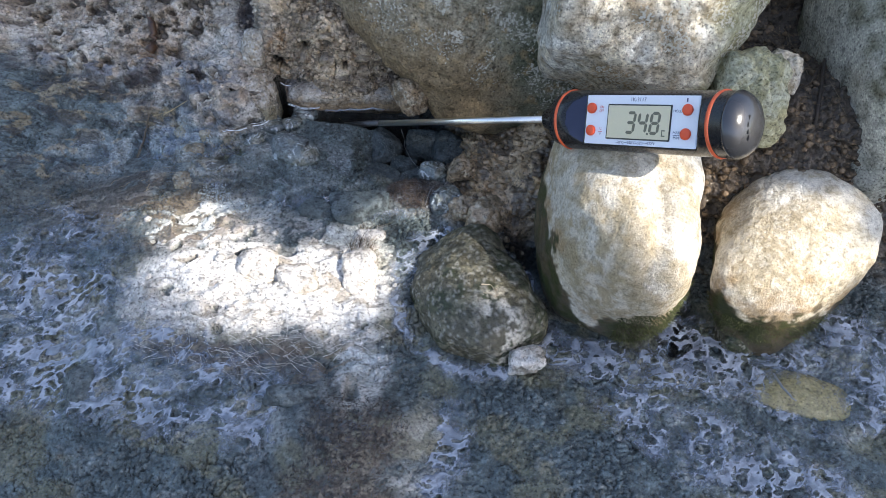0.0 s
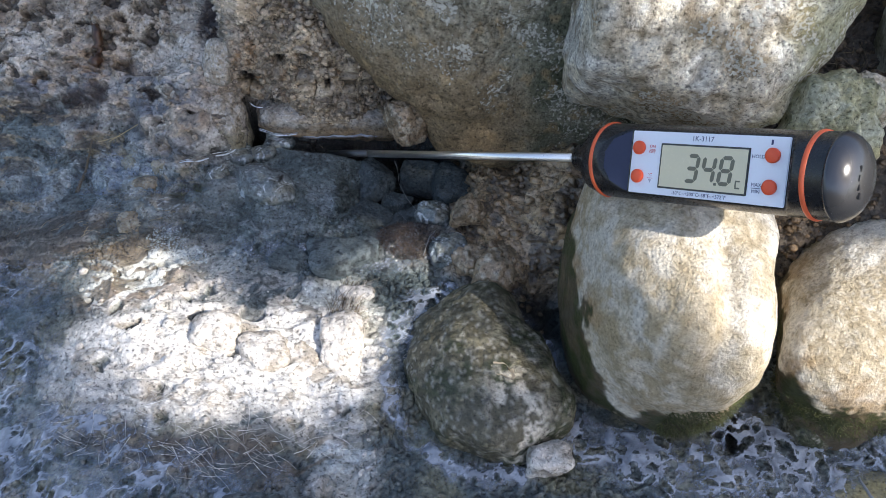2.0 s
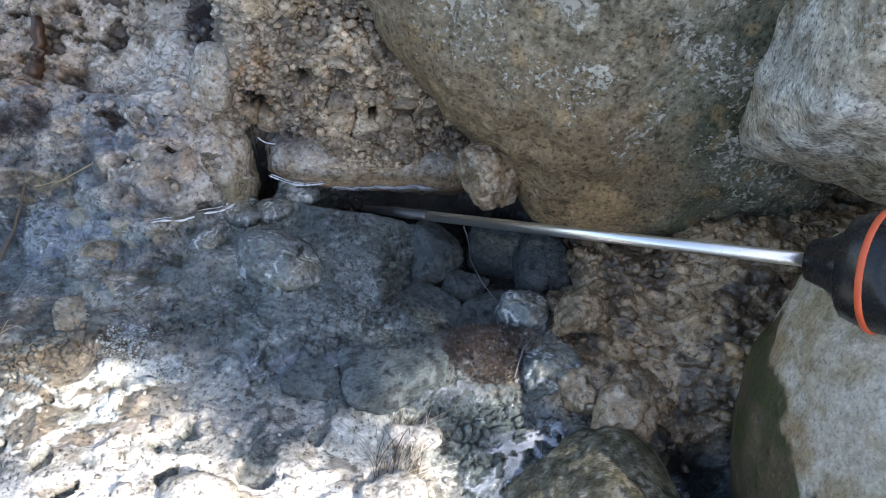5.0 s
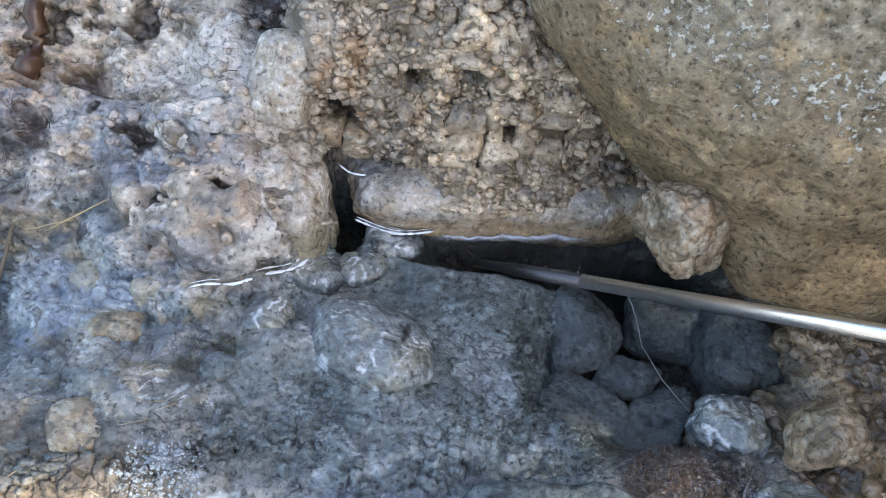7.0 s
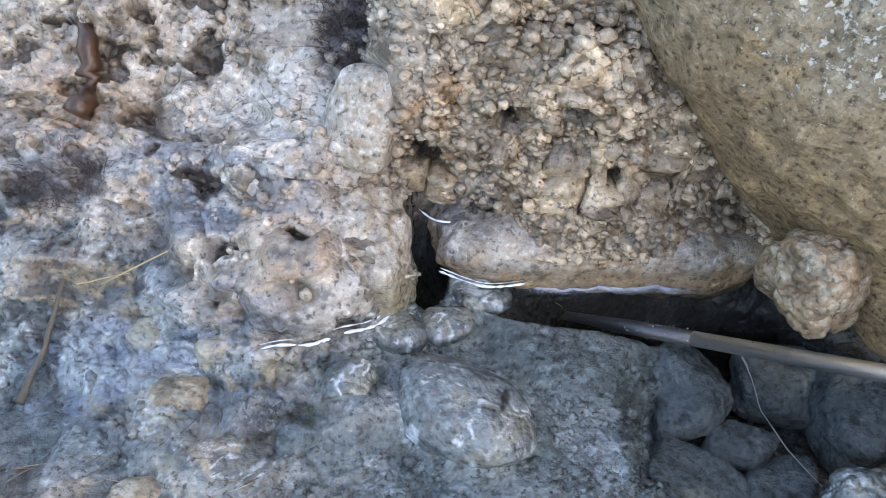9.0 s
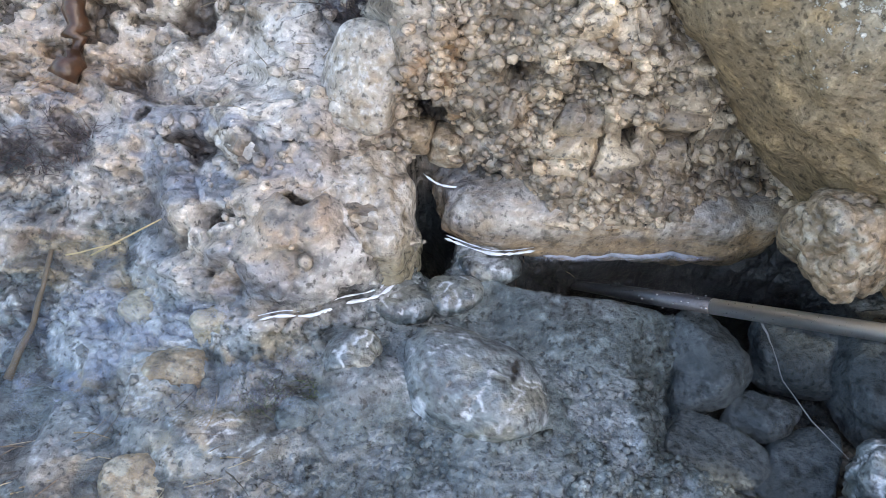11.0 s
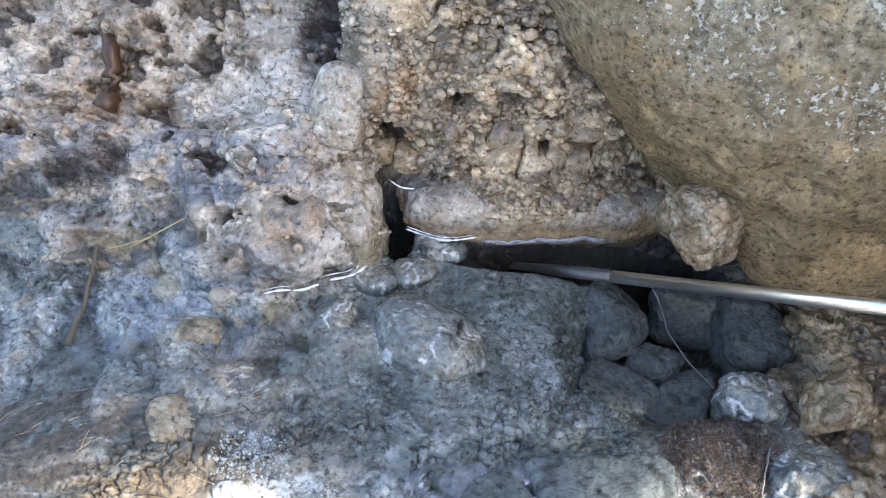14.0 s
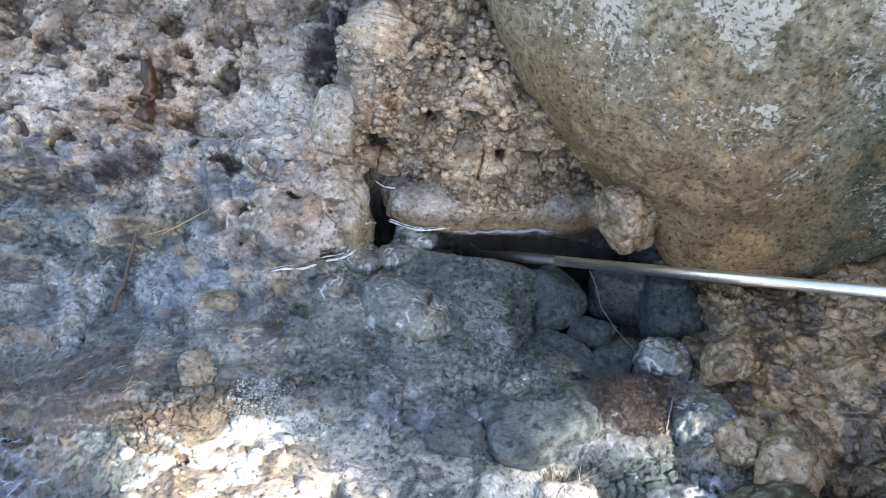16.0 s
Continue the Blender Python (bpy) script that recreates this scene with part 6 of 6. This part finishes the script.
glint_rim([(-0.0882, 0.3195), (-0.0855, 0.3172), (-0.0825, 0.3172), (-0.0798, 0.3178)], 0.0105, 0.00022, "thin painted glint line over the spring mouth", 1)
for at, rad, turn, seed, text in (((-0.0755, 0.2850, 0.0), (0.0130, 0.0092, 0.0058), -5, 95, "low glossy mud dome with a dark slit"), ((-0.0885, 0.3005, -0.0016), (0.0056, 0.0046, 0.0028), 10, 96, "small glossy mud dome under slime"), ((-0.0800, 0.3025, -0.0016), (0.0054, 0.0040, 0.0028), 10, 97, "small glossy mud dome under slime"), ((-0.0745, 0.3115, -0.0016), (0.0058, 0.0050, 0.0030), 30, 98, "small glossy mud dome beside the ledge")):
    rock("mud_dome", at, rad, (0, 0, turn), seed, 6, 1.2, 2, 0.10, 0.04, 0.008, knob=0.0002, dents=(((0.52, 0.1, 0.85), 0.07, 0.10),) if seed == 95 else (), color=slimy, label=text, category="mud", group="mud domes")
for at, rad, turn, seed, paint in (((-0.1235, 0.2835), (0.0050, 0.0040, 0.0038), 10, 91, ball_stone), ((-0.1225, 0.2625), (0.0068, 0.0048, 0.0042), 15, 92, ball_stone), ((-0.1440, 0.2720), (0.0110, 0.0075, 0.0050), 10, 93, muddy),
                                   ((-0.1010, 0.2770), (0.0042, 0.0034, 0.0034), 0, 99, muddy), ((-0.0955, 0.2865), (0.0046, 0.0040, 0.0036), 0, 100, slimy), ((-0.1330, 0.2950), (0.0045, 0.0032, 0.0034), 0, 101, tufa_stone), ((-0.1190, 0.2905), (0.0040, 0.0028, 0.0030), 30, 102, tufa_stone), ((-0.1520, 0.2860), (0.0060, 0.0045, 0.0040), 0, 103, muddy)):
    rock("bed_stone", (at[0], at[1], height(at[0], at[1]) - rad[2] * 0.45), rad, (0, 0, turn), seed, 6, 1.8, 5, 0.16, 0.07, 0.006, knob=0.0004, color=paint, label="small stone half sunk in slimy mud", category="stone", group="stones in the slime")
strewn("rotten_litter", 260, on_disc(-0.1055, 0.2792, 0.0060, 0.0030, 10), 0.0022, 0.00010, 0.8, PURPLE + GREEN, 323, "dark clotted litter in the slime", "litter", lift=0.3)


# ---- tree that shades the brook ----
tree = new("tree")
tagged(tree, "leafy tree shading the brook from beyond the view", "tree")
E1 = SUN.cross(Vector((0, 0, 1))).normalized()
E2 = SUN.cross(E1).normalized()
FOCUS = Vector((-0.01, 0.24, 0.01))
GAPS = [((-0.140, 0.190, -0.010), 0.004, 1), ((-0.124, 0.194, -0.006), 0.009, 1), ((-0.107, 0.200, 0), 0.014, 1), ((-0.089, 0.203, 0), 0.0155, 1), ((-0.071, 0.205, 0), 0.0155, 1), ((-0.053, 0.208, 0), 0.0155, 1), ((-0.038, 0.211, 0), 0.011, 1), ((-0.116, 0.236, 0), 0.009, 1), ((-0.137, 0.237, -0.004), 0.008, 0.6), ((-0.098, 0.238, 0), 0.005, 1), ((-0.034, 0.246, 0.003), 0.004, 1),
        ((0.070, 0.222, 0.070), 0.013, 1), ((0.092, 0.216, 0.058), 0.016, 1), ((0.096, 0.206, 0.040), 0.014, 1), ((0.097, 0.200, 0.025), 0.010, 1), ((0.050, 0.215, 0.055), 0.024, 0.7), ((0.060, 0.205, 0.035), 0.022, 0.7),
        ((0.077, 0.268, 0.117), 0.020, 0.85), ((0.138, 0.215, 0.055), 0.027, 0.93), ((0.158, 0.220, 0.040), 0.023, 0.85), ((0.120, 0.226, 0.05), 0.016, 0.95), ((0.140, 0.200, 0.03), 0.016, 0.6), ((0.195, 0.30, 0.085), 0.045, 0.7)]
gaps = [((Vector(p) - FOCUS).dot(E1), (Vector(p) - FOCUS).dot(E2), r, q) for p, r, q in GAPS]
rng = random.Random(5)
lv, lf = [], []
for k in range(16000):
    a, b = rng.uniform(-0.36, 0.36), rng.uniform(-0.30, 0.30)
    size = rng.uniform(0.010, 0.017)
    if any(math.hypot(a - ga, b - gb) < gr + size * 0.6 and rng.random() < gq for ga, gb, gr, gq in gaps):
        continue
    c = FOCUS + SUN * (1.4 + 0.35 * rng.uniform(-1, 1) * math.sqrt(max(0.08, 1 - (a / 0.36) ** 2 * 0.6 - (b / 0.30) ** 2 * 0.5))) + E1 * a + E2 * b
    q = SUN.to_track_quat("Z", "Y") @ Euler((rng.gauss(0, 0.5), rng.gauss(0, 0.5), rng.uniform(0, 6.3))).to_quaternion()
    n = len(lv)
    for px, py, pz in ((-1, 0, 0), (-0.4, 0.42, 0.1), (0.4, 0.38, 0.08), (1, 0, -0.1), (0.4, -0.38, 0.08), (-0.4, -0.42, 0.1)):
        lv.append(tuple(c + q @ Vector((px * size, py * size, pz * size))))
    lf += [(n, n + 1, n + 5), (n + 1, n + 2, n + 4), (n + 1, n + 4, n + 5), (n + 2, n + 3, n + 4)]
clumps = [(Vector((1.76, -1.03, 1.75)), 0.30), (Vector((1.50, -0.80, 1.55)), 0.28), (Vector((2.05, -1.25, 1.60)), 0.30), (Vector((1.80, -1.30, 2.05)), 0.26), (Vector((1.60, -0.72, 2.00)), 0.24), (Vector((2.02, -0.92, 2.15)), 0.24), (Vector((1.78, -1.02, 2.40)), 0.22), (Vector((1.25, -0.62, 1.30)), 0.20), (Vector((2.20, -1.00, 1.85)), 0.20)]
for k in range(7000):
    mid, wide = clumps[rng.randrange(len(clumps))]
    d = Vector((rng.gauss(0, 1), rng.gauss(0, 1), rng.gauss(0, 0.8))) * wide * 0.5
    c = mid + d
    size = rng.uniform(0.016, 0.028)
    a, b = (c - FOCUS).dot(E1), (c - FOCUS).dot(E2)
    if any(math.hypot(a - ga, b - gb) < gr + size * 0.7 for ga, gb, gr, gq in gaps):
        continue
    q = Euler((rng.gauss(0, 0.7), rng.gauss(0, 0.7), rng.uniform(0, 6.3))).to_quaternion()
    n = len(lv)
    for px, py, pz in ((-1, 0, 0), (-0.4, 0.42, 0.1), (0.4, 0.38, 0.08), (1, 0, -0.1), (0.4, -0.38, 0.08), (-0.4, -0.42, 0.1)):
        lv.append(tuple(c + q @ Vector((px * size, py * size, pz * size))))
    lf += [(n, n + 1, n + 5), (n + 1, n + 2, n + 4), (n + 1, n + 4, n + 5), (n + 2, n + 3, n + 4)]
crown = part("crown", mesh_of("crown", lv, lf, LEAF, flat=True), None, tree, "dense small green leaves")


mid_crown = FOCUS + SUN * 1.38
root = Vector((1.95, -1.15, height(1.95, -1.15) - 0.02))
fork = Vector((1.80, -1.05, max(0.95, root.z + 0.2)))
tube([root, root.lerp(fork, 0.5) + Vector((0.02, 0.0, 0)), fork, Vector((1.75, -1.02, 1.6)), Vector((1.77, -1.0, 2.3))], [0.06, 0.05, 0.042, 0.03, 0.015], BARK, "trunk", tree, 12)
for tip in (Vector((1.50, -0.80, 1.55)), Vector((2.05, -1.25, 1.60)), Vector((1.80, -1.30, 2.05)), Vector((2.02, -0.92, 2.15))):
    tube([fork, fork.lerp(tip, 0.5) + Vector((0, 0, 0.08)), tip], [0.02, 0.012, 0.004], BARK, "limb", tree)
for da, db in ((0, 0), (0.25, 0.2), (-0.25, 0.15), (0.2, -0.25), (-0.2, -0.2)):
    tip = mid_crown + E1 * da + E2 * db
    tube([fork, fork.lerp(tip, 0.4) + Vector((0, 0, 0.06)), fork.lerp(tip, 0.75) + Vector((0, 0, 0.03)), tip], [0.02, 0.013, 0.008, 0.003], BARK, "limb", tree)
